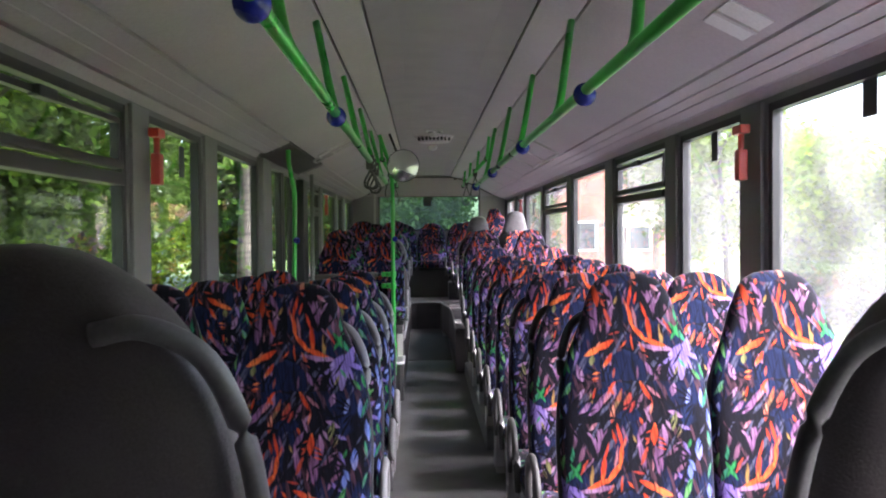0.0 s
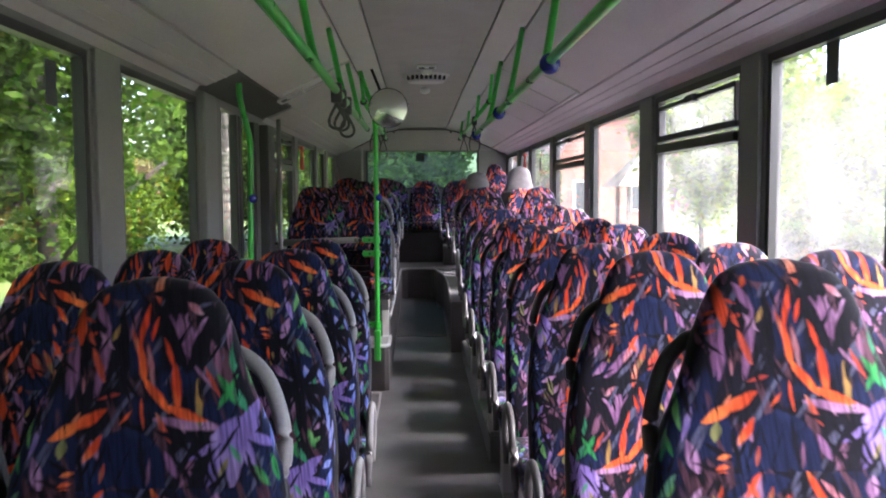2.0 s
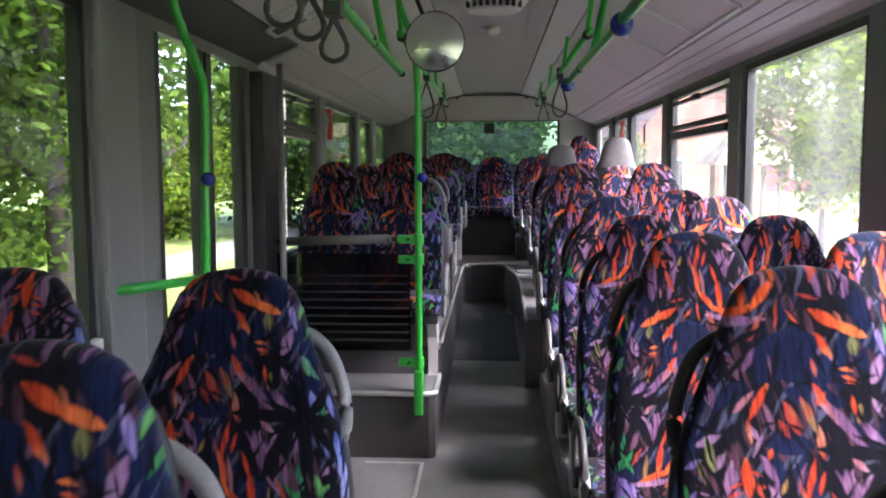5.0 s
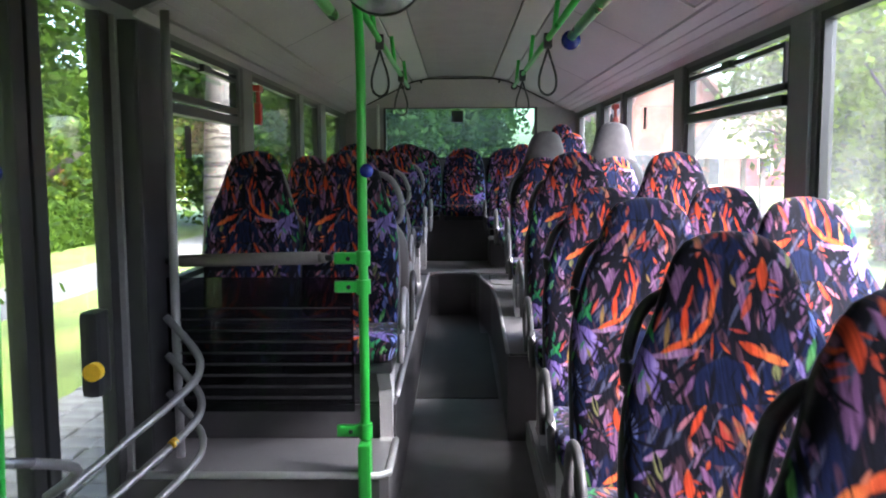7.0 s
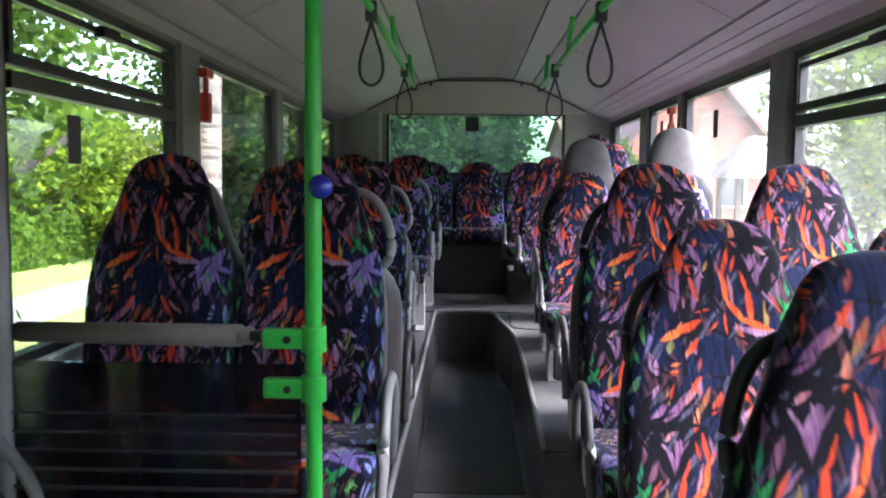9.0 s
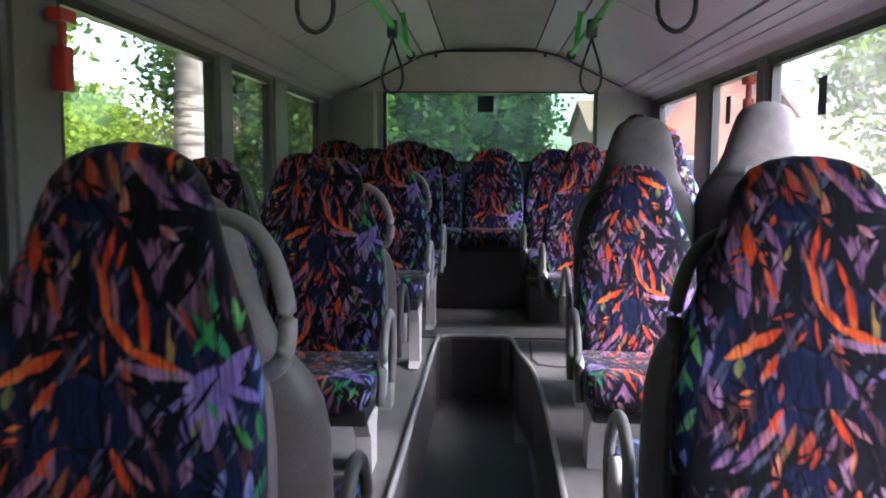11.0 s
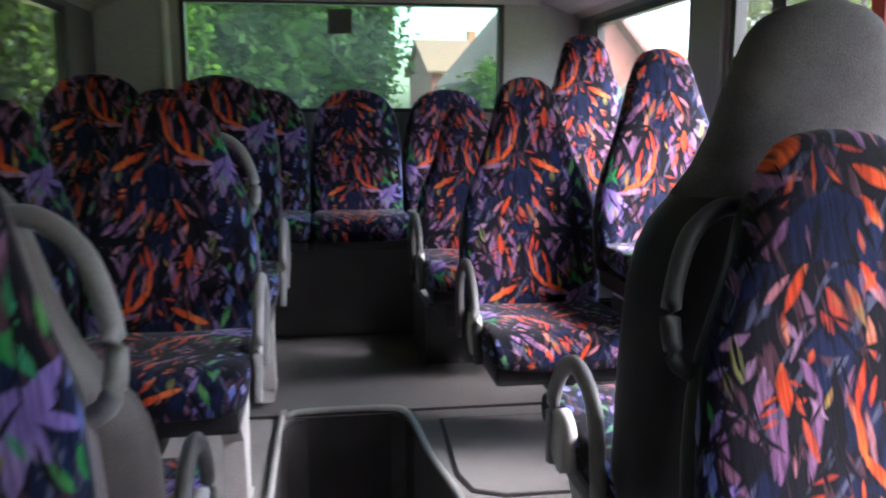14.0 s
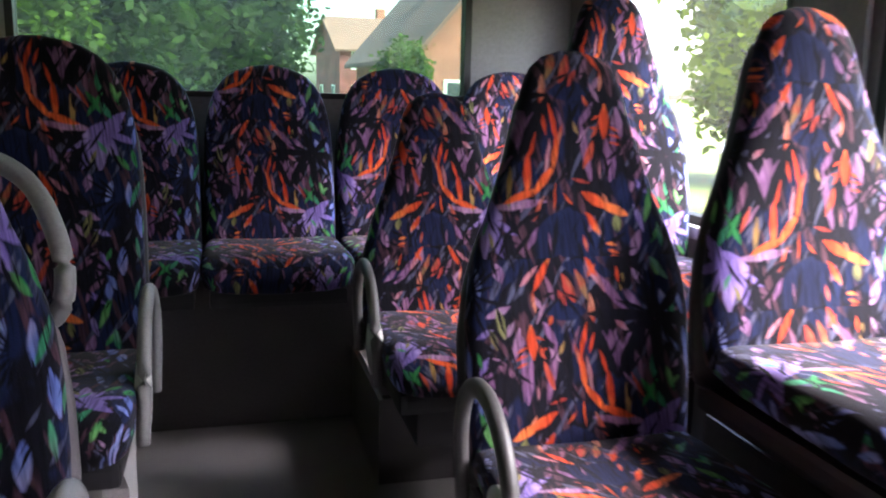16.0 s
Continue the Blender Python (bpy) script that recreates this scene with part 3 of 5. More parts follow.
side_wall("wall_left", -1, LEFT, [DOOR])

# posts stand a little proud of the wall
for side, windows in ((1, RIGHT), (-1, LEFT)):
    for (a0, a1, *_), (b0, b1, *_) in zip(windows, windows[1:]):
        if b0 - a1 < 0.5:
            bm = a_box(side * (HALF - 0.05), side * (HALF - 0.03), a1 + 0.03, b0 - 0.03, 0.6, TOP + 0.012, 0.006)
            structure("window_post", bm, PILLAR, "grey painted post between two bus windows")


def window(n, side, y0, y1, opens, sill):
    w = tagged(new(f"window_{n}"), "bus window in a black rubber frame" + (" with an opening top light" if opens else ""), "", "", "structure")
    bm = bmesh.new()
    x0, x1 = side * (HALF - 0.03), side * (HALF + 0.01)
    f = 0.03
    box(bm, x0, x1, y0, y0 + f, sill, TOP)
    box(bm, x0, x1, y1 - f, y1, sill, TOP)
    box(bm, x0, x1, y0 + f, y1 - f, TOP - f, TOP)
    box(bm, x0, x1, y0 + f, y1 - f, sill, sill + f)
    part("window_frame", bm, FRAME, w)
    p = part("pane", a_box(side * (HALF - 0.004), side * (HALF + 0.004), y0 + f, y1 - f, sill + f, TOP - f), HAZY_PANE if side < 0 and y0 > 8 else SHADY_PANE if side < 0 or y0 > 10 else HAZY_PANE if y0 < 5 else PANE, w)
    p.visible_shadow = False
    part("window_sill", a_box(side * (HALF - 0.06), side * (HALF - 0.032), y0 + 0.01, y1 - 0.01, sill - 0.03, sill + 0.006, 0.005), PALE, w)
    if opens:
        b = TOP - 0.235
        part("crossbar", a_box(side * (HALF - 0.05), side * (HALF + 0.008), y0 + f, y1 - f, b - 0.06, b - 0.015, 0.008), FRAME, w)
        part("crossbar", a_box(side * (HALF - 0.04), side * (HALF + 0.008), y0 + f, y1 - f, b + 0.0, b + 0.03, 0.008), FRAME, w)
        sash = bmesh.new()
        box(sash, side * (HALF - 0.035), side * (HALF - 0.01), y0 + 0.05, y1 - 0.05, TOP - 0.075, TOP - 0.055)
        box(sash, side * (HALF - 0.035), side * (HALF - 0.01), y0 + 0.05, y0 + 0.07, b + 0.03, TOP - 0.075)
        box(sash, side * (HALF - 0.035), side * (HALF - 0.01), y1 - 0.07, y1 - 0.05, b + 0.03, TOP - 0.075)
        part("sash", sash, FRAME, w)
        m = (y0 + y1) / 2
        part("latch", a_box(side * (HALF - 0.055), side * (HALF - 0.02), m - 0.06, m + 0.06, TOP - 0.085, TOP - 0.05, 0.006), FRAME, w)
    return w


for n, (y0, y1, opens, sill) in enumerate(RIGHT, 1):
    window(n, 1, y0, y1, opens, sill)
for n, (y0, y1, opens, sill) in enumerate(LEFT, len(RIGHT) + 1):
    window(n, -1, y0, y1, opens, sill)

# ceiling: centre strip, ribs, sloped panels, cornices
CROSS = [(1.26, 1.92), (1.19, 1.935), (1.16, 1.965), (1.13, 1.962), (0.972, 2.029)]
SLOPE = [(0.96, 2.036), (0.5, 2.262)]
MID = [(0.488, 2.265), (0.336, 2.299)]


def sheet(profile, y0, y1, thick=0.02):
    bm = bmesh.new()
    top = [(x, z + thick) for x, z in reversed(profile)]
    ring = profile + top
    loft(bm, [[Vector((x, y, z)) for x, z in ring] for y in (y0, y1)])
    return bm


for side in (1, -1):
    word = "right" if side > 0 else "left"
    for y0, y1 in ((Y0, Y1),) if side > 0 else ((Y0, 5.2), (7.02, Y1)):
        structure(f"cornice_{word}", sheet([(side * x, z) for x, z in CROSS], y0, y1), CEILING, "pale grey moulded cornice above the bus windows")
    structure(f"ceiling_slope_{word}", sheet([(side * x, z) for x, z in SLOPE], Y0, Y1), CEILING, "pale grey sloping bus ceiling panel")
    structure(f"ceiling_rib_{word}", sheet([(side * x, z) for x, z in MID], Y0, Y1), CEILING, "pale grey ceiling strip beside the centre panel")
    structure(f"ceiling_gap_{word}", sheet([(side * 1.0, 2.06), (side * 0.94, 2.09)], Y0, Y1, 0.01), BLACK, "dark joint in the bus ceiling")
    structure(f"ceiling_gap_inner_{word}", sheet([(side * 0.54, 2.285), (side * 0.44, 2.315)], Y0, Y1, 0.01), BLACK, "dark joint in the bus ceiling")
for side in (1, -1):
    structure("ceiling_gap_centre", sheet([(side * 0.36, 2.325), (side * 0.3, 2.335)], Y0, Y1, 0.01), BLACK, "dark joint beside the ceiling centre panel")
structure("ceiling", sheet([(-0.325, 2.302), (-0.2, 2.318), (0.2, 2.318), (0.325, 2.302)], Y0, Y1), CENTRE, "grey cloth-covered bus ceiling centre panel")
for n in (3, 4, 5):
    for side in (1, -1):
        y = 0.95 + 1.9 * n
        bm = bmesh.new()
        loft(bm, [[Vector((side * x, y + e, z)) for x, z in ((0.96, 2.0355), (0.505, 2.2585), (0.505, 2.262), (0.96, 2.038))] for e in (-0.0025, 0.0025)])
        structure("ceiling_joint", bm, STICKER, "thin dark joint across the sloping ceiling panel")
structure("roof", a_box(-1.3, 1.3, Y0 - 0.1, Y1 + 0.1, 2.38, 2.44), WHITE, "painted bus roof")

# rear wall, rear window, front wall
GX, GZ0, GZ1 = 0.79, 1.47, 2.0
bm = bmesh.new()
box(bm, -1.28, -GX, Y1, Y1 + 0.06, -0.02, 2.4)
box(bm, GX, 1.28, Y1, Y1 + 0.06, -0.02, 2.4)
box(bm, -GX, GX, Y1, Y1 + 0.06, -0.02, GZ0)
box(bm, -GX, GX, Y1, Y1 + 0.06, GZ1, 2.4)
structure("wall_rear", bm, material("rear_wall_laminate", (0.32, 0.31, 0.31), 0.5, bump=0.1, scale=14, vary=0.1), "grey bus rear wall round the rear window")
rear = tagged(new("window_rear"), "wide green-tinted bus rear window in a black frame", "", "", "structure")
bm = bmesh.new()
for x0, x1, z0, z1 in ((-GX, -GX + 0.025, GZ0, GZ1), (GX - 0.025, GX, GZ0, GZ1), (-GX + 0.025, GX - 0.025, GZ1 - 0.012, GZ1), (-GX + 0.025, GX - 0.025, GZ0, GZ0 + 0.02)):
    box(bm, x0, x1, Y1 - 0.012, Y1 + 0.05, z0, z1)
part("window_frame", bm, FRAME, rear)
part("pane", a_box(-GX + 0.02, GX - 0.02, Y1 + 0.02, Y1 + 0.028, GZ0 + 0.01, GZ1 - 0.01), REARPANE, rear)
bm = tube(bmesh.new(), rounded([(-0.845, Y1 - 0.03, 1.57), (-0.845, Y1 - 0.05, 1.62), (-0.845, Y1 - 0.05, 1.98), (-0.845, Y1 - 0.03, 2.02)]), 0.016)
tagged(part("rear_grab_bar", bm, PALE), "pale grey vertical bar beside the rear window", "grab bar")
head = bmesh.new()
loft(head, [[Vector((x, y, z)) for y, z in ((Y1 - 0.015, 2.0), (Y1 - 0.015, zt), (Y1, zt), (Y1, 2.0))] for x, zt in ((-0.97, 2.03), (-0.5, 2.26), (-0.33, 2.3), (0.33, 2.3), (0.5, 2.26), (0.97, 2.03))])
seam = tube(bmesh.new(), [(x, Y1 - 0.03, z) for x, z in ((-0.96, 2.03), (-0.5, 2.255), (-0.33, 2.29), (0.33, 2.29), (0.5, 2.255), (0.96, 2.03))], 0.007, 6)
structure("rear_seam", seam, BLACK, "dark seam between ceiling and rear panel")
for side in (1, -1):
    for x, z in ((1.08, 1.982), (1.03, 2.003)):
        for y0, y1 in ((Y0, Y1),) if side > 0 else ((Y0, 5.2), (7.02, Y1)):
            structure("cornice_bead", tube(bmesh.new(), [(side * x, y0, z), (side * x, y1, z)], 0.0035, 6), CEILING, "thin raised bead along the moulded cornice")
structure("rear_header", head, CEILING, "pale grey panel above the rear window")
for x in (-0.4, 0.4):
    structure("header_bolt", disc(bmesh.new(), (x, Y1 - 0.02, 2.257), 0.013, 0.012, "y", 12), BLACK, "dark bolt head in the panel above the rear window")
# never in view: closed without a windscreen to keep front light off the seats
structure("wall_front", a_box(-1.28, 1.28, Y0 - 0.06, Y0, -0.02, 2.4), WALL, "plain grey unseen wall keeping light out at the bus front")

# floor, podiums, well
bm = bmesh.new()
loft(bm, [[Vector((-1.25, y, z)), Vector((1.25, y, z)), Vector((1.25, y, z - 0.06)), Vector((-1.25, y, z - 0.06))] for y, z in ((Y0, 0), (7.0, 0), (11.3, 0.12), (Y1, 0.12))])
structure("floor", bm, FLOOR, "dark speckled vinyl bus floor along the aisle")


def slab(outline, z0, z1, bevel=0.0):
    bm = bmesh.new()
    loft(bm, [[Vector((x, y, z)) for x, y in outline] for z in (z0, z1)])
    if bevel:
        bmesh.ops.bevel(bm, geom=[e for e in bm.edges if all(v.co.z > z1 - 1e-4 for v in e.verts)], offset=bevel, segments=2, affect="EDGES")
    return bm


def shaded_sides(ob):
    """The upright faces of a podium take a darker vinyl that holds their shade."""
    ob.data.materials.append(SIDE_SHADE)
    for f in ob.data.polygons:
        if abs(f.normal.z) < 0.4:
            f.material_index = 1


XL = -0.285
shaded_sides(structure("podium_left", slab([(-1.25, 6.82), (XL - 0.03, 6.82), (XL, 6.85), (XL, 7.22), (-1.25, 7.22)], -0.02, 0.33, 0.012), SIDE, "grey vinyl podium step with a metal edge beside the aisle"))
shaded_sides(structure("podium_left_rear", slab([(-1.25, 7.224), (XL, 7.224), (XL, 11.0), (-0.27, 11.08), (-0.2, 11.12), (-1.25, 11.12)], -0.02, 0.47, 0.01), PODIUM, "grey vinyl podium under the rear seats"))
shaded_sides(structure("podium_right", slab([(0.21, 8.06), (1.25, 8.06), (1.25, 11.12), (0.08, 11.12), (0.125, 11.08), (0.145, 11.0), (0.16, 10.75), (0.22, 10.3), (0.235, 9.5)], -0.02, 0.47, 0.01), PODIUM, "grey vinyl podium under the rear seats"))
shaded_sides(structure("platform_rear", slab([(-1.25, 11.124), (1.25, 11.124), (1.25, Y1), (-1.25, Y1)], -0.02, 0.474, 0.01), SIDE, "grey vinyl platform before the rear bench"))
# a dark sheet laid on the floor for the shade down in the well
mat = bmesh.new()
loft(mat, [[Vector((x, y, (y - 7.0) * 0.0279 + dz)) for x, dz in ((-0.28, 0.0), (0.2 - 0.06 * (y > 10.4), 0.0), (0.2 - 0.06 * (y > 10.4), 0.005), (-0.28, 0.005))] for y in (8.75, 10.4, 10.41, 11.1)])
structure("well_mat", mat, material("well_shade_sheet", (0.07, 0.068, 0.069), 0.6, bump=0.3, scale=40, vary=0.25), "dark sheet for the shade in the sunken aisle end")
rim = tube(bmesh.new(), rounded([(XL, 7.3, 0.478), (XL, 9.0, 0.478), (XL, 10.95, 0.478), (-0.26, 11.1, 0.48), (-0.2, 11.14, 0.48), (0.06, 11.14, 0.48), (0.125, 11.1, 0.48), (0.15, 10.98, 0.478), (0.165, 10.75, 0.478), (0.22, 10.3, 0.478), (0.235, 9.5, 0.478), (0.21, 8.08, 0.478)], 6), 0.011, 8)
structure("well_edge", rim, TRIM, "bright metal edge round the sunken aisle end", True)
edge = tube(bmesh.new(), [(-1.2, 6.822, 0.325), (XL - 0.03, 6.822, 0.325), (XL, 6.85, 0.325), (XL, 7.2, 0.325)], 0.014, 8)
structure("podium_edge", edge, TRIM, "bright metal nosing on the podium step", True)
structure("seat_box_left", a_box(-1.2, XL - 0.02, 7.224, 8.2, 0.476, 0.64, 0.015), FLOOR, "grey vinyl box under the seats behind the door")
structure("podium_right_low", slab([(0.3, 5.2), (1.25, 5.2), (1.25, 8.05), (0.3, 8.05)], -0.02, 0.14, 0.01), PODIUM, "low grey vinyl plinth under the seats")
structure("floor_hatch", a_box(-0.62, -0.35, 5.6, 6.72, 0.0, 0.006), PODIUM, "grey floor hatch with a metal frame")
bm = bmesh.new()
for x0, x1, y0, y1 in ((-0.35, -0.335, 5.6, 6.735), (-0.62, -0.35, 6.72, 6.735)):
    box(bm, x0, x1, y0, y1, 0.0, 0.012)
structure("hatch_frame", bm, TRIM, "metal frame of the floor hatch")
structure("service_hatch", slab([(0.24, 11.02), (0.225, 10.6), (0.25, 10.5), (0.33, 10.46), (0.7, 10.46), (0.7, 11.02)], 0.46, 0.477, 0.004), PODIUM, "grey vinyl service hatch in the podium")
structure("hatch_joint", slab([(0.232, 11.03), (0.216, 10.6), (0.244, 10.49), (0.33, 10.45), (0.71, 10.45), (0.71, 11.03)], 0.46, 0.4735), BLACK, "dark joint round the service hatch")
structure("podium_front_left", a_box(-1.2, -0.3, 0.45, 1.1, 0.0, 0.205, 0.012), PODIUM, "grey vinyl plinth under the front seats")
structure("podium_front_right", a_box(0.3, 1.2, 0.45, 1.15, 0.0, 0.235, 0.012), PODIUM, "grey vinyl plinth under the front seats")
shaded_sides(structure("seat_riser", slab([(0.262, 11.62), (1.19, 11.62), (1.19, 12.096), (0.262, 12.096)], 0.474, 0.72, 0.01), PODIUM, "grey vinyl step under the seats before the rear bench"))
structure("seat_bracket", slab([(0.3, 11.34), (0.6, 11.34), (0.6, 11.64), (0.3, 11.64)], 0.7, 0.81, 0.01), SHELL, "dark bracket carrying a seat over the step")
structure("seat_riser_window", a_box(0.78, 1.19, 10.5, 10.95, 0.474, 0.9, 0.015), SHELL, "dark box under a window seat")
structure("bench_riser", a_box(-1.25, 1.25, 12.1, Y1, 0.47, 0.94, 0.015), material("bench_panel", (0.08, 0.077, 0.078), 0.5, bump=0.1, scale=20, vary=0.15), "dark panel below the rear bench")


# ---------- seats ----------
LEAN = 0.18
BACK = [(-0.06, 0.17, 0.025), (-0.03, 0.2, 0.038), (0.05, 0.214, 0.045), (0.18, 0.219, 0.046), (0.34, 0.22, 0.046), (0.42, 0.216, 0.045), (0.49, 0.206, 0.043), (0.55, 0.186, 0.042), (0.605, 0.16, 0.041), (0.655, 0.14, 0.04), (0.7, 0.126, 0.04), (0.735, 0.11, 0.037), (0.76, 0.088, 0.031), (0.775, 0.058, 0.022), (0.782, 0.02, 0.01)]

BACK_REAR = [(-0.06, 0.17, 0.025), (-0.03, 0.2, 0.038), (0.05, 0.214, 0.045), (0.18, 0.22, 0.046), (0.3, 0.223, 0.046), (0.387, 0.222, 0.046), (0.44, 0.214, 0.045), (0.477, 0.2, 0.044), (0.515, 0.172, 0.043), (0.555, 0.147, 0.042), (0.6, 0.13, 0.041), (0.65, 0.119, 0.04), (0.7, 0.107, 0.038), (0.735, 0.095, 0.035), (0.757, 0.08, 0.03), (0.772, 0.055, 0.022), (0.782, 0.02, 0.01)]


BACK_HIGH = [(z, w * 0.92, t) for z, w, t in BACK]

BACK_AFT = [(-0.06, 0.17, 0.025), (-0.03, 0.2, 0.038), (0.05, 0.214, 0.045), (0.18, 0.219, 0.046), (0.3, 0.22, 0.046), (0.38, 0.208, 0.045), (0.45, 0.187, 0.044), (0.515, 0.157, 0.043), (0.575, 0.136, 0.042), (0.63, 0.118, 0.041), (0.68, 0.104, 0.04), (0.72, 0.093, 0.037), (0.75, 0.078, 0.031), (0.77, 0.055, 0.022), (0.782, 0.02, 0.01)]

BACK_BENCH = [(-0.06, 0.18, 0.025), (-0.03, 0.205, 0.038), (0.05, 0.214, 0.045), (0.25, 0.216, 0.046), (0.45, 0.214, 0.046), (0.54, 0.21, 0.045), (0.6, 0.203, 0.044), (0.65, 0.191, 0.043), (0.69, 0.175, 0.041), (0.72, 0.155, 0.038), (0.745, 0.13, 0.034), (0.762, 0.1, 0.028), (0.775, 0.062, 0.02), (0.782, 0.02, 0.01)]

BACK_FRONT = [(-0.06, 0.17, 0.025), (-0.03, 0.2, 0.038), (0.05, 0.214, 0.045), (0.18, 0.222, 0.046), (0.4, 0.224, 0.046), (0.5, 0.217, 0.045), (0.57, 0.206, 0.044), (0.63, 0.19, 0.043), (0.675, 0.17, 0.042), (0.71, 0.147, 0.04), (0.74, 0.118, 0.036), (0.76, 0.09, 0.031), (0.775, 0.058, 0.022), (0.782, 0.02, 0.01)]


def back_ring(z, w, t, lean, y, sides=28):
    ring = []
    for k in range(sides):
        a = 2 * math.pi * k / sides
        c, s = math.cos(a), math.sin(a)
        x = w * math.copysign(abs(c) ** 0.55, c)
        v = t * math.copysign(abs(s) ** 0.75, s)
        ring.append(Vector((x, y + lean * z + v - 0.016 * (x / 0.22) ** 2, z)))
    return ring


def cloth_uv(bm, along):
    """Lays the printed cloth on a part, in metres, pulled round its sides."""
    lay = bm.loops.layers.uv.new("cloth")
    for f in bm.faces:
        for loop in f.loops:
            c = loop.vert.co
            if along == "z":
                edge = min(1.0, max(0.0, (abs(c.x) - 0.1) / 0.1))
                loop[lay].uv = (c.x + math.copysign(0.9 * edge * (c.y - LEAN * c.z), c.x), c.z)
            else:
                drop = -min(c.z, 0.0)
                side = min(1.0, max(0.0, (abs(c.x) - 0.18) / 0.03))
                loop[lay].uv = (c.x + math.copysign(drop * side, c.x), 0.11 - c.y + drop * (1 - side))
    return bm


def squeeze(rows, tall):
    """The outline of a backrest for another height: the part below the shoulders is cut."""
    cut = 0.782 - tall
    return [(max(z - cut, -0.06 + 0.01 * n), w, t) for n, (z, w, t) in enumerate(rows)]


def seat(name, label, aisle=0, shell=None, tall=0.782, legs=True, deep=0.43, group="bus seats", cover=0.0, broad=False, outline=BACK, hull=None, grab=True):
    """A padded bus seat that faces -y. aisle: the side (-1, 1) of its grab handle and armrest. Its base is the rear edge of the cushion."""
    ob = thing(name, label, "bus seat", group)
    rows = BACK_FRONT if broad else BACK_REAR if cover else outline
    rows = squeeze(rows, tall) if tall < 0.78 else rows
    neck = tall - 0.222
    bm = loft(bmesh.new(), [back_ring(z * (1 - 0.6 * cover), w * (0.86 if cover else 1), t, LEAN, 0.045 - 0.2 * cover) for z, w, t in rows])
    part("backrest", cloth_uv(bm, "z"), PLUSH, ob, "", True)
    def behind(some, fat=1.02):
        return loft(bmesh.new(), [back_ring(z - 0.04 + cover, w * fat, t * (1.0 if cover else 0.6) + 0.008 + 0.1 * cover, LEAN, 0.086 - 0.4 * cover) for z, w, t in some])
    part("back_shell", behind([r for r in rows if r[0] < neck] if shell else rows), hull or (BACKSHELL if cover and not shell else SHELL), ob, "grey plastic back shell" if hull else "dark plastic back shell", True)
    if shell:
        part("head_cover", behind([r for r in rows if r[0] > neck - 0.05], 1.03), shell, ob, "grey cloth headrest cover", True)
    rings = []
    for y, z1, z0, w in ((0.05, -0.01, -0.05, 0.19), (0.03, 0.0, -0.075, 0.21), (-0.06, 0.004, -0.085, 0.219), (-0.22, 0.01, -0.09, 0.222), (-deep + 0.1, 0.016, -0.095, 0.222), (-deep + 0.04, 0.01, -0.095, 0.219), (-deep + 0.01, -0.012, -0.085, 0.212), (-deep, -0.04, -0.06, 0.19)):
        ring = []
        for k in range(24):
            a = 2 * math.pi * k / 24
            c, s = math.cos(a), math.sin(a)
            x = w * math.copysign(abs(c) ** 0.35, c)
            ring.append(Vector((x, y, (z0 + z1) / 2 + (z1 - z0) / 2 * math.copysign(abs(s) ** 0.5, s) + 0.012 * (x / 0.22) ** 2)))
        rings.append(ring)
    part("cushion", cloth_uv(loft(bmesh.new(), rings), "y"), PLUSH, ob, "", True)
    part("seat_pan", a_box(-0.2, 0.2, -deep + 0.05, 0.08, -0.135, -0.085, 0.015), SHELL, ob, "dark plastic seat pan")
    if legs:
        part("bracket", a_box(-0.03, 0.03, -0.34, 0.02, -0.19, -0.135, 0.008), SHELL, ob)
    if aisle:
        a = aisle
        wide = 0.84 if tall > 0.78 else 0.88
        held = [(0.1 * wide, 0.11, -0.08), (0.145 * wide, 0.105, -0.082), (0.195 * wide, 0.095, -0.112), (0.228 * wide, 0.082, -0.168), (0.241 * wide, 0.074, -0.222), (0.232 * wide, 0.074, -0.266), (0.2 * wide, 0.085, -0.288)]
        if broad:
            held = [(0.09, 0.12, -0.08), (0.14, 0.115, -0.074), (0.195, 0.1, -0.11), (0.228, 0.09, -0.2), (0.242, 0.09, -0.32), (0.238, 0.09, -0.4), (0.21, 0.09, -0.43)]
        drop = 0.0 if broad else 0.05 if tall > 0.78 else 0.022
        held = [(a * x, y + LEAN * (tall + z - drop), tall + z - drop) for x, y, z in held]
        bm = tube(bmesh.new(), rounded(held, 5), 0.013, 10)
        # left seats keep the grey plastic, right ones take the shaded copy
        if grab:
            part("grab_handle", bm, SHELL if cover and not broad else ARM if broad else HANDLE if a > 0 else SHADED_GRIP, ob, "curved dark plastic grab handle" if cover and not broad else "curved grey plastic grab handle", True)
        bm = tube(bmesh.new(), rounded([(a * 0.228, 0.02, -0.1), (a * 0.234, 0.02, 0.03), (a * 0.234, -0.01, 0.115), (a * 0.234, -0.1, 0.15), (a * 0.234, -0.19, 0.115), (a * 0.234, -0.25, 0.03), (a * 0.228, -0.27, -0.1)], 5), 0.018, 10, 0.75)
        part("armrest", bm, HANDLE if a > 0 else SHADED_ARM, ob, "grey plastic armrest loop", True)
        bm = disc(bmesh.new(), (a * 0.226, -0.2, -0.03), 0.062, 0.022, "x", 24)
        part("side_cover", bm, PALE, ob, "pale grey plastic side cover", True)
        if legs:
            k = a if legs > 0 else -a
            bm = loft(bmesh.new(), [[Vector((k * x, y, z)) for x, y in ((0.14, y0), (0.19, y0), (0.19, y1), (0.14, y1))] for z, y0, y1 in ((-0.13, -0.3, 0.0), (-0.22, -0.2, -0.06), (-0.42, -0.17, -0.06), (-0.44, -0.24, 0.02))])
            part("leg", bm, PALE, ob, "pale grey painted metal seat leg")
    return ob


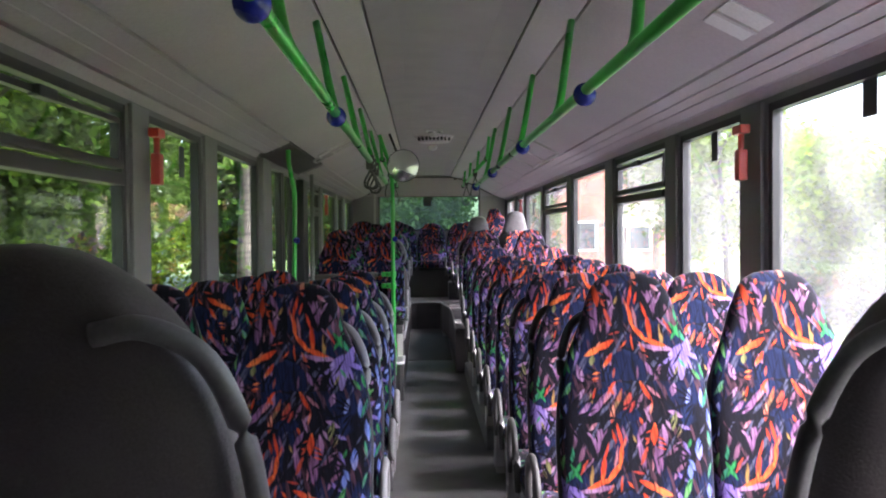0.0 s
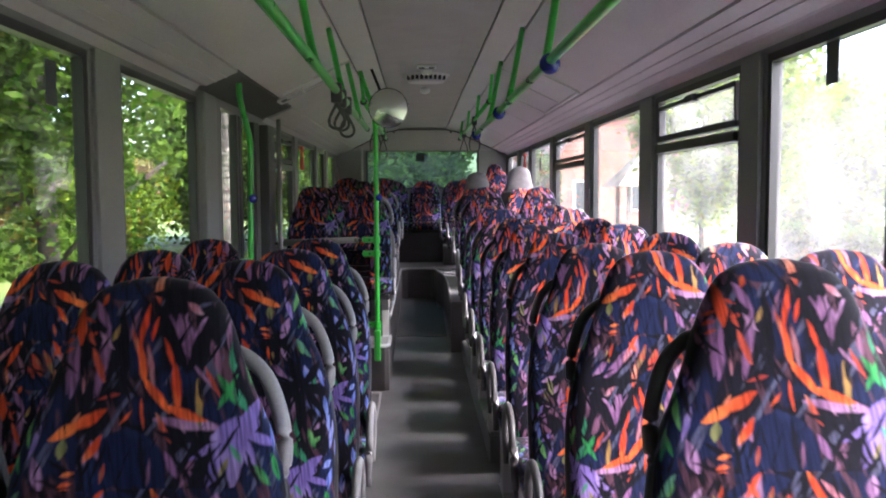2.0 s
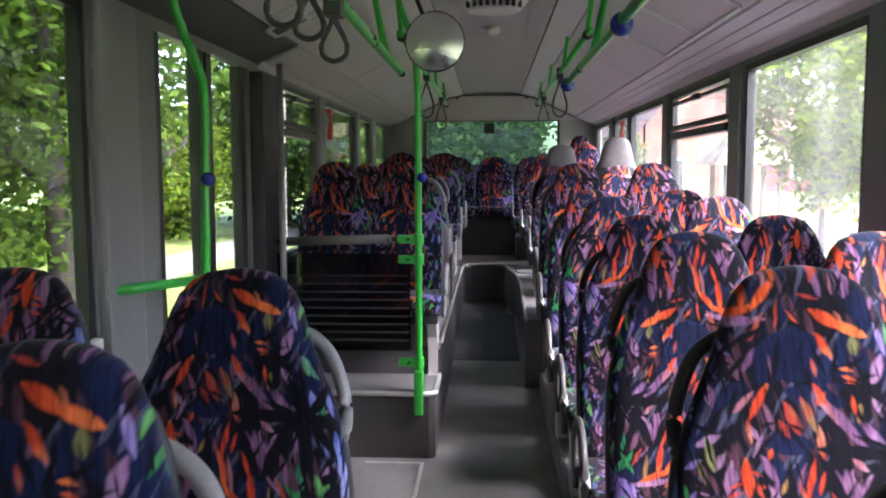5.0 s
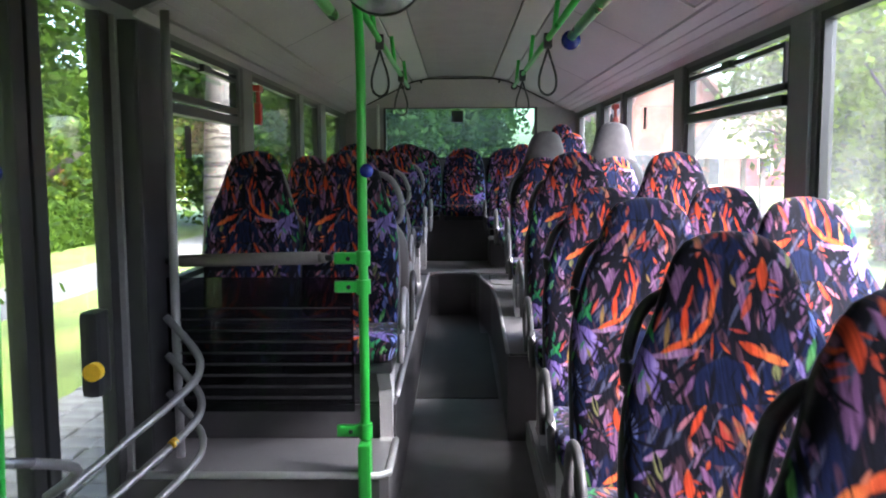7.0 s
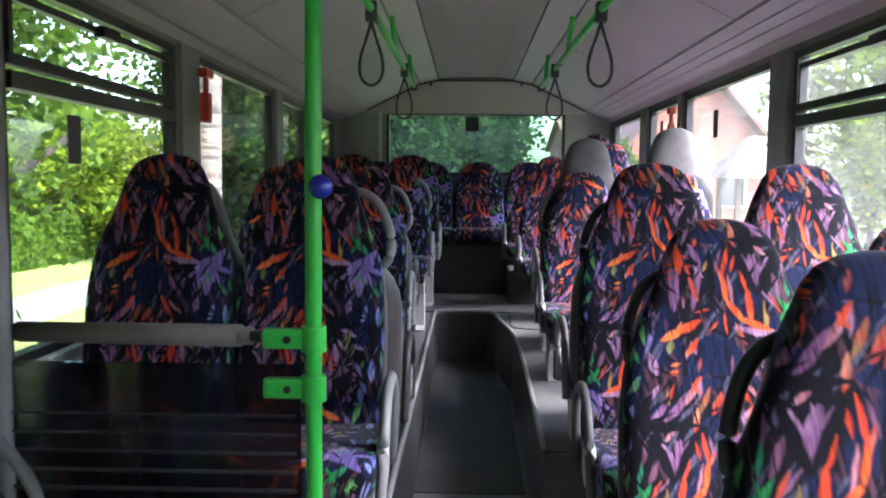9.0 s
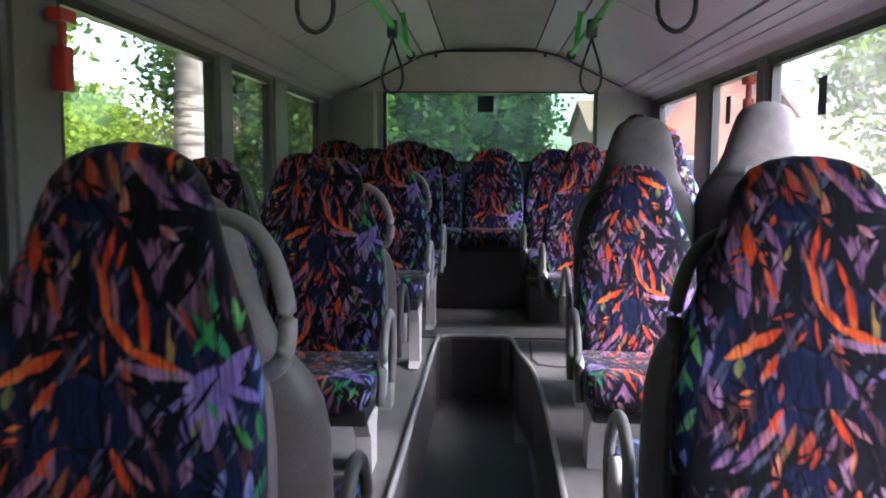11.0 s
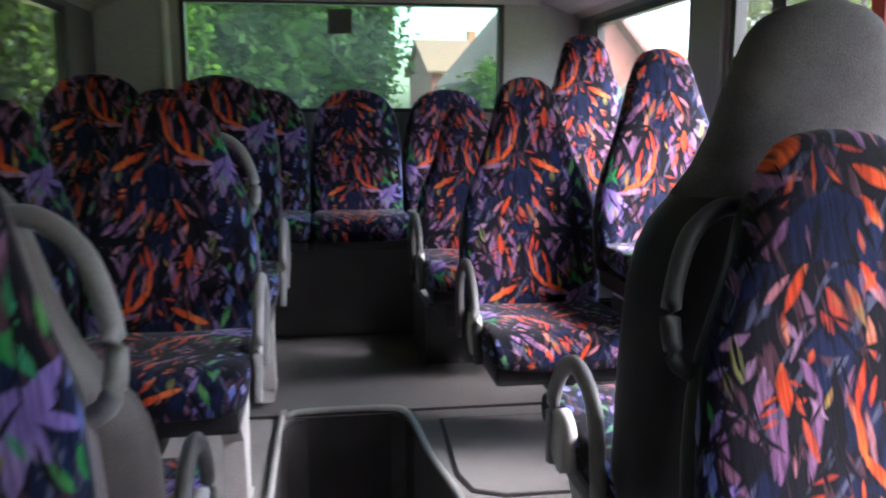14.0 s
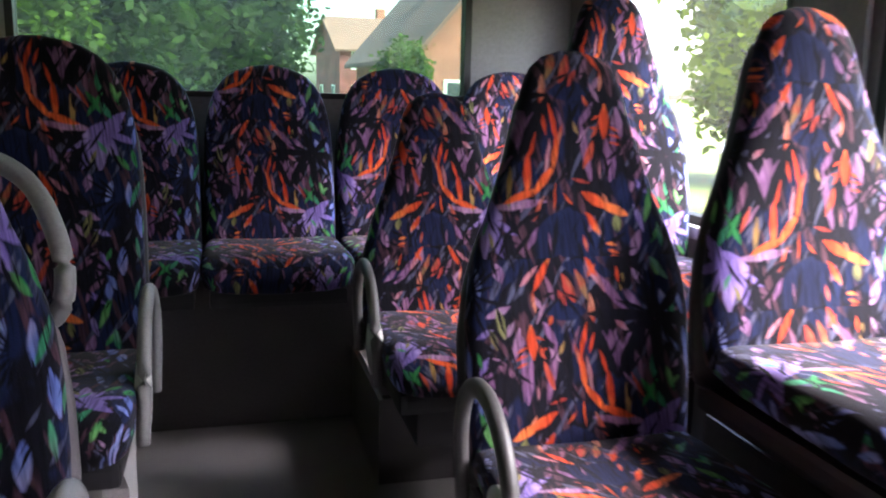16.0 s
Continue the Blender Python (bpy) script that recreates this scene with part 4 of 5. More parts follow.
LABEL = "bus seat in dark plush with orange and purple brush strokes"
KINDS = {}


def cut_cloth(ob, hand, mirrored):
    """Each cover is cut from the cloth at its own place: hand is the height of the orange motif on the backrest."""
    low = 1.656 + (0.389 if mirrored else 0.0) - hand
    for child in ob.children:
        if child.name.startswith("backrest"):
            child.color = (0.028, low, 0, 1)
        elif child.name.startswith("cushion"):
            child.color = (0.028, low + CUT.uniform(0.0, 0.7), 0, 1)


CUT = random.Random(5)


def place_seat(x, y, top, aisle=0, back=False, shell=None, tall=0.782, legs=True, label=LABEL, group="bus seats in rows", broad=False, deep=0.43, outline=BACK, hull=None, below=None, mirrored=False, grab=True):
    """A seat whose headrest ends at the height top. back: it faces the rear of the bus."""
    side = -aisle if back else aisle
    key = (back, side, shell and shell.name, tall, legs, label, broad, deep, len(outline), outline[6], hull and hull.name, grab)
    m = pose(x, y + (0.078 - LEAN * tall) * (-1 if back else 1), top - tall, 0, 0, 180 if back else 0)
    if below is None:
        below, mirrored = CUT.choice((0.09, 0.22, 0.34)), CUT.random() < 0.5
    if key not in KINDS:
        KINDS[key] = seat("bus_seat", label, side, shell, tall, legs, deep, group=group, cover=0.05 if back else 0.0, broad=broad, outline=outline, hull=hull, grab=grab)
        KINDS[key].matrix_basis = m
        made = KINDS[key]
    else:
        made = copy_thing(KINDS[key], m)
    cut_cloth(made, tall - below, mirrored)
    return made


RA, RW, LA, LW = 0.495, 0.938, -0.488, -0.925
for y, top, below, mirrored in ((2.12, 1.315, 0.21, 0), (2.79, 1.28, 0.09, 0), (3.46, 1.257, 0.22, 1), (4.13, 1.257, 0.08, 1), (4.84, 1.263, 0.2, 0), (5.54, 1.268, 0.22, 1), (6.26, 1.308, 0.35, 1), (6.98, 1.32, 0.23, 0)):
    place_seat(RA, y, top, -1, below=below, mirrored=mirrored)
    place_seat(RW, y, top, below=0.13 if y == 6.26 else below, mirrored=mirrored and y != 6.26)
for y, top, below, mirrored in ((2.16, 1.29, 0.21, 0), (2.84, 1.262, 0.08, 1), (3.56, 1.24, 0.05, 1), (4.25, 1.235, 0.05, 1)):
    place_seat(LA, y, top, 1, below=below, mirrored=mirrored)
    place_seat(LW, y, top, below=below if y < 3 else 0.18, mirrored=mirrored)
HIGH = "raised bus seat in dark plush with orange and purple strokes"
place_seat(RA, 7.69, 1.46, -1, label=HIGH, below=0.28)
place_seat(RW, 7.69, 1.46, label=HIGH, below=0.29)
place_seat(-0.485, 7.42, 1.468, 1, tall=0.71, deep=0.355, label=HIGH, outline=BACK_HIGH, below=0.28, hull=MAUVE)
place_seat(-0.895, 7.42, 1.468, tall=0.71, deep=0.355, label=HIGH, outline=BACK_HIGH, below=0.28, hull=MAUVE)
place_seat(0.512, 9.3, 1.455, -1, tall=0.64, label=HIGH, outline=BACK_HIGH, below=0.058, mirrored=True)
place_seat(0.98, 9.3, 1.455, tall=0.64, label=HIGH, outline=BACK_HIGH, below=0.08)
place_seat(-0.555, 9.2, 1.47, 1, tall=0.65, label=HIGH, outline=BACK_HIGH, below=0.25, hull=MAUVE)
place_seat(-0.98, 9.2, 1.47, tall=0.65, label=HIGH, outline=BACK_HIGH, below=0.25, hull=MAUVE)
REARWARD = "rear-facing bus seat with a grey cloth back"
place_seat(0.548, 9.67, 1.615, -1, True, GREY_SHELL, tall=0.74, label=REARWARD, grab=False)
place_seat(0.985, 9.66, 1.67, 0, True, GREY_SHELL, label=REARWARD)
DARKBACK = "rear-facing bus seat with a dark plastic back shell"
place_seat(0.51, 8.04, 1.42, -1, True, tall=0.66, label=DARKBACK, grab=False)
place_seat(0.95, 8.04, 1.42, 0, True, tall=0.66, label=DARKBACK)
place_seat(-0.485, 7.8, 1.4, 1, True, tall=0.66, label=DARKBACK, grab=False)
place_seat(-0.895, 7.8, 1.4, 0, True, tall=0.66, label=DARKBACK)
place_seat(-0.575, 9.58, 1.41, 1, True, tall=0.6, label=DARKBACK, grab=False)
place_seat(-0.98, 9.58, 1.41, 0, True, tall=0.6, label=DARKBACK)
place_seat(-0.53, 0.78, 1.42, 1, True, broad=True, label=DARKBACK)
place_seat(-0.98, 0.78, 1.42, 0, True, broad=True, label=DARKBACK)
place_seat(0.55, 0.83, 1.41, -1, True, broad=True, label=DARKBACK)
place_seat(1.0, 0.83, 1.41, 0, True, broad=True, label=DARKBACK)
AFT = "bus seat in dark orange-stroked plush on the rear platform"
place_seat(-0.52, 10.6, 1.51, 1, tall=0.59, label=AFT, below=0.155, hull=MAUVE)
place_seat(-0.97, 10.6, 1.51, tall=0.59, label=AFT, below=0.18)
place_seat(-0.5, 11.46, 1.604, 1, tall=0.66, label=AFT, outline=BACK_BENCH, below=0.18, grab=False)
place_seat(-0.97, 11.65, 1.614, tall=0.66, label=AFT, outline=BACK_BENCH, below=0.18)
place_seat(0.515, 10.95, 1.583, -1, legs=-1, tall=0.7, label=AFT, outline=BACK_AFT, below=0.268, mirrored=True, grab=False)
place_seat(0.91, 10.82, 1.667, tall=0.585, deep=0.42, label=AFT, outline=BACK_AFT, below=0.423, mirrored=True)
place_seat(0.45, 11.7, 1.5, -1, legs=-1, tall=0.57, label=AFT, outline=BACK_AFT, below=0.3, grab=False)
place_seat(0.936, 11.68, 1.783, tall=0.72, label=AFT, outline=BACK_AFT, below=0.227, mirrored=True)
BENCH = "rear bench seat in dark plush with orange strokes"
for x, below, mirrored in ((-0.85, 0.2, 0), (-0.405, 0.2, 0), (0.035, 0.08, 1), (0.475, 0.36, 1), (0.9, 0.3, 0)):
    place_seat(x, 12.4, 1.58, tall=0.57, legs=False, label=BENCH, group="seats of the rear bench", outline=BACK_BENCH, below=below, mirrored=mirrored)


# ---------- poles and rails ----------
pole = thing("green_pole", "bright green vertical pole with clamps and a blue ball", "handrail")
X, Y = -0.365, 6.86
bm = tube(bmesh.new(), rounded([(-0.47, Y - 0.02, 2.27), (-0.44, Y - 0.02, 2.18), (-0.385, Y, 2.0), (X, Y, 1.8), (X, Y, 1.4), (X, Y, 0.9), (X, Y, 0.4)], 6), 0.0165, 14)
part("bar", bm, GREEN, pole, "", True)


def clamp(parent, z, y=Y, x=X):
    bm = disc(bmesh.new(), (x, y, z), 0.025, 0.05, "z", 20)
    box(bm, x - 0.1, x - 0.005, y - 0.014, y + 0.014, z - 0.02, z + 0.02, 0.009)
    part("clamp", bm, GREEN, parent, "green pole clamp")
    part("clamp_screw", disc(bmesh.new(), (x - 0.05, y - 0.016, z), 0.008, 0.008, "y", 10), BLACK, parent, "dark screw")


for z in (1.085, 0.986, 0.475):
    clamp(pole, z)
foot = bmesh.new()
box(foot, X - 0.022, X + 0.022, Y - 0.065, Y + 0.02, 0.22, 0.44, 0.012)
part("foot", foot, GREEN, pole, "green pole foot on the podium step")
part("ball", ball(bmesh.new(), (X + 0.02, Y - 0.03, 1.385), 0.024), BALL, pole, "blue plastic ball", True)

rail = thing("padded_rail", "grey padded rail behind the door", "handrail")
part("bar", tube(bmesh.new(), [(-1.17, 7.08, 1.05), (-0.47, 6.88, 1.085)], 0.012), BLACK, rail)
FOAM = material("grey_brown_foam", (0.15, 0.135, 0.125), 0.75, bump=0.3, scale=40, vary=0.2)
pad = tube(bmesh.new(), [(-1.06, 7.048, 1.056), (-0.52, 6.894, 1.083)], 0.023, 14)
tube(pad, [(-1.085, 7.056, 1.054), (-1.05, 7.046, 1.056)], 0.018, 14)
tube(pad, [(-0.53, 6.897, 1.082), (-0.495, 6.887, 1.084)], 0.018, 14)
part("padding", pad, FOAM, rail, "grey foam padding", True)
screen = thing("smoked_screen", "smoked glass screen below the padded rail", "screen")
p = part("pane", a_box(-1.1, -0.42, 7.0, 7.008, 0.5, 1.0), DARKPANE, screen)
p.visible_shadow = False
for k in range(9):
    z = 0.885 - 0.042 * k
    part("stripe", a_box(-1.09, -0.43, 6.995, 6.999, z, z + 0.005 + 0.0008 * k), STRIPE, screen, "thin dark stripe across the screen")

door_pole = thing("door_pole", "bright green bent pole beside the door", "handrail")
bm = tube(bmesh.new(), rounded([(-1.03, 5.5, 2.015), (-1.03, 5.52, 1.93), (-1.03, 5.68, 1.8), (-1.03, 5.77, 1.68), (-1.035, 5.765, 1.3), (-1.045, 5.76, 0.8), (-1.06, 5.75, 0.0)], 6), 0.0165, 14)
part("bar", bm, GREEN, door_pole, "", True)
part("cross_rail", tube(bmesh.new(), [(-1.04, 5.765, 1.03), (-1.175, 5.25, 1.055)], 0.0165, 12), GREEN, door_pole, "", True)
part("ball", ball(bmesh.new(), (-1.015, 5.745, 1.39), 0.025), BALL, door_pole, "blue plastic ball", True)

for side, x in ((-1, -0.4), (1, 0.355)):
    front = thing("ceiling_rail", "bright green handrail on slanting struts under the ceiling", "handrail", "ceiling handrails")
    end = 6.95 if side > 0 else 6.5
    bm = tube(bmesh.new(), [(x, -1.9, 1.84), (x, end, 1.84)], 0.0165, 12)
    part("bar", bm, GREEN, front, "", True)
    for y in (-1.7, -0.6, 0.5, 1.61, 2.66, 3.78, 4.9, 6.0):
        part("strut", tube(bmesh.new(), rounded([(x, y, 1.84), (x + side * 0.03, y + 0.07, 1.92), (x + side * 0.115, y + 0.33, 2.25)], 4), 0.015, 10), GREEN, front, "", True)
    for y in ((-0.3, 1.2, 2.58) if side < 0 else (-0.6, 0.8, 2.15, 3.62, 5.28, 6.95)):
        part("ball", ball(bmesh.new(), (x, y, 1.83), 0.034), BALL, front, "blue plastic ball", True)
    rear_rail = thing("ceiling_rail", "short green handrail close under the rear ceiling", "handrail", "ceiling handrails")
    x2 = side * 0.455
    part("bar", tube(bmesh.new(), [(x2, 6.9, 2.08), (x2, 11.4, 2.08)], 0.016, 12), GREEN, rear_rail, "", True)
    for y in (7.0, 8.3, 9.7, 11.0):
        part("strut", tube(bmesh.new(), [(x2, y, 2.08), (x2 + side * 0.02, y, 2.27)], 0.013, 8), GREEN, rear_rail)
    for y in (7.0, 11.25):
        part("end_cap", ball(bmesh.new(), (x2, y, 2.075), 0.026), BLACK, rear_rail)
    for y, x3, z, k in ((8.6, x2, 2.08, 1), (10.33, x2, 2.08, 1), *(((4.4, x, 1.84, 0.42), (4.62, x, 1.84, 0.38), (4.9, x, 1.84, 0.42)) if side < 0 else ())):
        strap = thing("hanging_strap", "black hanging strap loop on the rail", "strap", "hanging straps")
        part("clip", a_box(x3 - 0.022, x3 + 0.022, y - 0.03, y + 0.03, z - 0.05, z + 0.03, 0.008), STRAP, strap)
        loop = [(x3, y + 0.0, z - 0.05), (x3 - 0.015, y, z - 0.1), (x3 - 0.045, y, z - 0.2), (x3 - 0.04, y, z - 0.27), (x3, y, z - 0.3), (x3 + 0.04, y, z - 0.27), (x3 + 0.045, y, z - 0.2), (x3 + 0.015, y, z - 0.1), (x3, y, z - 0.05)]
        loop = [(x3 + (p - x3) * (0.45 + 0.55 * k), q, z - 0.05 + (r - z + 0.05) * k) for p, q, r in loop]
        part("loop", tube(bmesh.new(), rounded(loop, 4), 0.0065, 8), STRAP, strap, "", True)

mirror = thing("convex_mirror", "round convex mirror under the ceiling", "mirror")
bm = bmesh.new()
bmesh.ops.create_uvsphere(bm, u_segments=40, v_segments=24, radius=0.3)
bmesh.ops.bisect_plane(bm, geom=bm.verts[:] + bm.edges[:] + bm.faces[:], plane_co=(0, -0.27, 0), plane_no=(0, 1, 0), clear_outer=True)
bm.transform(pose(-0.265, 6.87, 1.99))
part("glass", bm, MIRROR, mirror, "", True)
bm = bmesh.new()
bmesh.ops.create_cone(bm, cap_ends=True, segments=40, radius1=0.134, radius2=0.134, depth=0.02, matrix=pose(-0.265, 6.613, 1.99, 90))
part("rim", bm, BLACK, mirror, "black rim and back")
part("stem", tube(bmesh.new(), [(-0.3, 6.63, 2.06), (-0.38, 6.7, 2.26)], 0.01), BLACK, mirror)

# ---------- door ----------
door = tagged(new("door_1"), "dark glazed folding bus door", "", "", "structure")
dx = -HALF - 0.01


def leaf(y0, y1):
    bm = bmesh.new()
    for a, b, z0, z1 in ((y0, y0 + 0.07, 0.0, 2.0), (y1 - 0.07, y1, 0.0, 2.0), (y0 + 0.07, y1 - 0.07, 1.92, 2.0), (y0 + 0.07, y1 - 0.07, 0.0, 0.09)):
        box(bm, dx - 0.02, dx + 0.03, a, b, z0, z1, 0.006)
    part("leaf_frame", bm, FRAME, door)
    p = part("pane", a_box(dx, dx + 0.006, y0 + 0.06, y1 - 0.06, 0.08, 1.93), PANE, door)
    p.visible_shadow = False


leaf(DOOR[0] + 0.01, 6.27)
leaf(6.29, DOOR[1] - 0.01)
# the recess over the door is closed by a sheet coloured as its shade
structure("door_header", sheet([(-1.26, 1.94), (-1.2, 1.95), (-0.985, 2.035)], 5.204, 7.016, 0.03), material("door_recess_shade", (0.07, 0.067, 0.067), 0.5, bump=0.1), "dark sheet for the shaded recess above the bus door")
structure("door_post_front", a_box(-1.23, -1.15, 5.24, 5.5, 0.0, 1.94, 0.015), PILLAR, "grey post beside the bus door")
structure("door_post_rear", a_box(-1.24, -1.12, 6.86, 7.14, 0.0, 1.9, 0.015), SHELL, "dark post behind the bus door")
post = thing("door_bar", "slim grey bar by the door post", "handrail")
part("bar", tube(bmesh.new(), [(-1.07, 7.0, 0.33), (-1.07, 7.0, 1.95)], 0.017), HANDLE, post, "", True)
loops = thing("door_handrails", "three bent steel bars guarding the door", "handrail")
for dz in (0.0, -0.14, -0.28):
    pts = [(-1.1, 6.98, 0.86 + dz), (-1.0, 6.95, 0.76 + dz), (-0.955, 6.9, 0.7 + dz), (-0.97, 6.8, 0.64 + dz), (-1.1, 6.5, 0.53 + dz), (-1.17, 6.36, 0.47 + dz), (-1.19, 6.32, 0.42 + dz), (-1.19, 6.32, 0.1)]
    part("bar", tube(bmesh.new(), rounded(pts, 5), 0.014, 10), STEEL, loops, "", True)
for y in (6.74, 6.715):
    part("yellow_mark", tube(bmesh.new(), [(-0.996, y, 0.478), (-1.0, y - 0.009, 0.4745)], 0.0155, 10), YELLOW, loops, "yellow marking band")
loops = thing("door_handrails", "two bent steel bars on the front door leaf", "handrail")
for dz in (0.0, -0.17):
    pts = [(-1.17, 5.86, 0.72 + dz), (-1.1, 5.95, 0.69 + dz), (-1.06, 6.12, 0.62 + dz), (-1.08, 6.18, 0.57 + dz), (-1.17, 6.2, 0.5 + dz)]
    part("bar", tube(bmesh.new(), rounded(pts, 5), 0.014, 10), STEEL, loops, "", True)
button = thing("door_button_box", "grey door button box with a yellow push button", "push button")
part("housing", a_box(-1.2, -1.14, 6.5, 6.6, 0.69, 0.96, 0.025), SHELL, button)
part("button", disc(bmesh.new(), (-1.15, 6.485, 0.78), 0.028, 0.03, "y", 18), YELLOW, button, "yellow push button")

# ---------- small fixtures ----------
def hammer(side, y, z=1.76):
    h = thing("emergency_hammer", "red emergency hammer in its holder on a window post", "hammer", "emergency hammers")
    x = side * (HALF - 0.09)
    part("holder", a_box(x - 0.018, x + 0.018, y - 0.025, y + 0.025, z - 0.13, z - 0.01, 0.008), RED, h)
    part("handle", tube(bmesh.new(), [(x, y, z - 0.02), (x, y, z + 0.06)], 0.012), RED, h)
    part("head", a_box(x - 0.02, x + 0.02, y - 0.045, y + 0.045, z + 0.05, z + 0.085, 0.008), RED, h)


hammer(1, 2.98)
hammer(1, 10.21)
hammer(-1, 2.99)
hammer(-1, 8.62)
for side, y, z in ((1, 2.2, 1.85), (1, 3.5, 1.83), (1, 9.6, 1.72), (1, 10.8, 1.75), (-1, 7.65, 1.52), (-1, 3.6, 1.78)):
    x = side * (HALF - 0.008)
    tagged(part("window_sticker", a_box(x - 0.0015, x + 0.0015, y - 0.04, y + 0.04, z - 0.08, z + 0.06), STICKER), "dark rectangular sticker on the bus window", "sticker", "window stickers")
tagged(part("rear_sticker", a_box(-0.09, 0.03, Y1 + 0.012, Y1 + 0.016, 1.85, 1.97), STICKER), "dark square sticker on the rear window", "sticker")

vent = thing("ceiling_vent", "oval pale grey ceiling vent with slots", "vent")
bm = disc(bmesh.new(), (0, 0, 0), 0.11, 0.06, "z", 36, 0.15)
bm.transform(pose(0, 7.38, 2.29) @ Matrix.Diagonal((1.25, 1, 1, 1)))
part("cover", bm, CEILING, vent)
for k in range(-4, 5):
    yf = 7.38 - 0.132 * math.sqrt(1 - (k * 0.034 / 0.165) ** 2)
    part("slot", a_box(k * 0.034 - 0.01, k * 0.034 + 0.01, yf - 0.008, yf + 0.03, 2.272, 2.304), BLACK, vent)
part("nozzle", disc(bmesh.new(), (0, 7.12, 2.3), 0.035, 0.03, "z", 20, 0.04), PALE, vent)
camera_dome = thing("smoke_sensor", "small pale grey ceiling sensor", "sensor")
part("dome", ball(bmesh.new(), (0.0, 8.2, 2.3), 0.045, (1, 1, 0.7)), PALE, camera_dome, "", True)
signlet = thing("ceiling_switch", "small pale switch box on the ceiling", "switch")
part("box", a_box(-0.07, 0.07, 6.85, 6.93, 2.3, 2.32, 0.004), PALE, signlet)
for x in (-0.035, 0.035):
    part("window", a_box(x - 0.02, x + 0.02, 6.87, 6.91, 2.297, 2.301), BLACK, signlet)


def slope_panel(side, y0, y1, u0, u1, mat, name, label, category, ribs=0, framed=True):
    """A frame lying on the sloping ceiling; u runs from the outer edge (0) to the inner (1)."""
    ob = thing(name, label, category)
    def pt(u, y, d):
        x = 0.965 + (0.5 - 0.965) * u
        z = 2.034 + (2.262 - 2.034) * u
        return Vector((side * (x - 0.44 * d), y, z - 0.9 * d))
    def bar(a0, a1, b0, b1, d):
        bm = bmesh.new()
        loft(bm, [[pt(a0, y, 0), pt(a1, y, 0), pt(a1, y, d), pt(a0, y, d)] for y in (b0, b1)])
        return bm
    part("panel", bar(u0, u1, y0, y1, 0.005), mat, ob)
    for a0, a1, b0, b1 in () if not framed else ((u0 - 0.03, u0, y0, y1), (u1, u1 + 0.03, y0, y1), (u0, u1, y0 - 0.015, y0), (u0, u1, y1, y1 + 0.015)):
        part("frame", bar(a0, a1, b0, b1, 0.014), PALE, ob)
    for k in range(ribs):
        y = y0 + (y1 - y0) * (k + 1) / (ribs + 1)
        part("rib", bar(u0, u1, y - 0.01, y + 0.01, 0.012), PALE, ob)
    return ob


slope_panel(1, 6.15, 7.5, 0.06, 0.6, CEILING, "ceiling_hatch", "framed pale grey hatch in the sloping ceiling", "hatch", 1)
slope_panel(1, 2.2, 2.44, 0.08, 0.36, PAPER, "notice", "white printed notice sheet on the ceiling", "notice", 1, False)
slope_panel(-1, 6.3, 6.52, 0.1, 0.95, CEILING, "ceiling_strip", "pale grey strip across the sloping ceiling", "strip")
slope_panel(-1, 6.45, 6.6, -0.02, 0.28, STICKER, "route_display", "dark display strip on the ceiling", "display")

# ---------- outside ----------
ground = bmesh.new()
for a, b, c, d in ((-400, 400, -400, 400),):
    loft(ground, [[Vector((a, c, z)), Vector((b, c, z)), Vector((b, d, z)), Vector((a, d, z))] for z in (-0.6, -0.36)])
structure("ground", ground, GRASS, "sunlit mown grass round the bus")
pavement = structure("pavement", a_box(-3.0, -1.35, -60, 60, -0.36, -0.345), material("sandy_joints", (0.1, 0.1, 0.07), 0.9, bump=0.4, scale=30, vary=0.3), "worn paving stones beside the bus")
structure("path", a_box(-6.7, -5.3, -60, 60, -0.36, -0.345), PAVING, "pale gravel path across the grass")
# its unseen right part is added dark to cut light bounced to the ceiling
structure("road", a_box(-1.33, 4.4, -60, 60, -0.36, -0.34), material("asphalt", (0.055, 0.055, 0.057), 0.85, bump=0.5, scale=20, vary=0.2), "asphalt road under the bus")


def leaves(rng, centre, size, count, leaf):
    """Vertices and faces of a crown: bent leaf blades in clumps, with gaps between."""
    clumps = rng.normal(0, 1, (max(6, count // 90), 3))
    clumps /= np.linalg.norm(clumps, axis=1, keepdims=True)
    clumps *= rng.uniform(0.35, 1.0, (len(clumps), 1)) ** 0.6
    which = rng.integers(0, len(clumps), count)
    p = (clumps[which] + rng.normal(0, 0.13, (count, 3))) * size + centre
    a = rng.normal(0, 1, (count, 3))
    a[:, 2] *= 0.6
    a /= np.linalg.norm(a, axis=1, keepdims=True)
    b = np.cross(a, rng.normal(0, 1, (count, 3)))
    b /= np.linalg.norm(b, axis=1, keepdims=True)
    s = leaf * rng.uniform(0.6, 1.3, (count, 1))
    v = np.stack([p - a * s, p + b * s * 0.55, p + a * s, p - b * s * 0.55], 1).reshape(-1, 3)
    f = np.arange(count * 4).reshape(-1, 4)
    return v, f


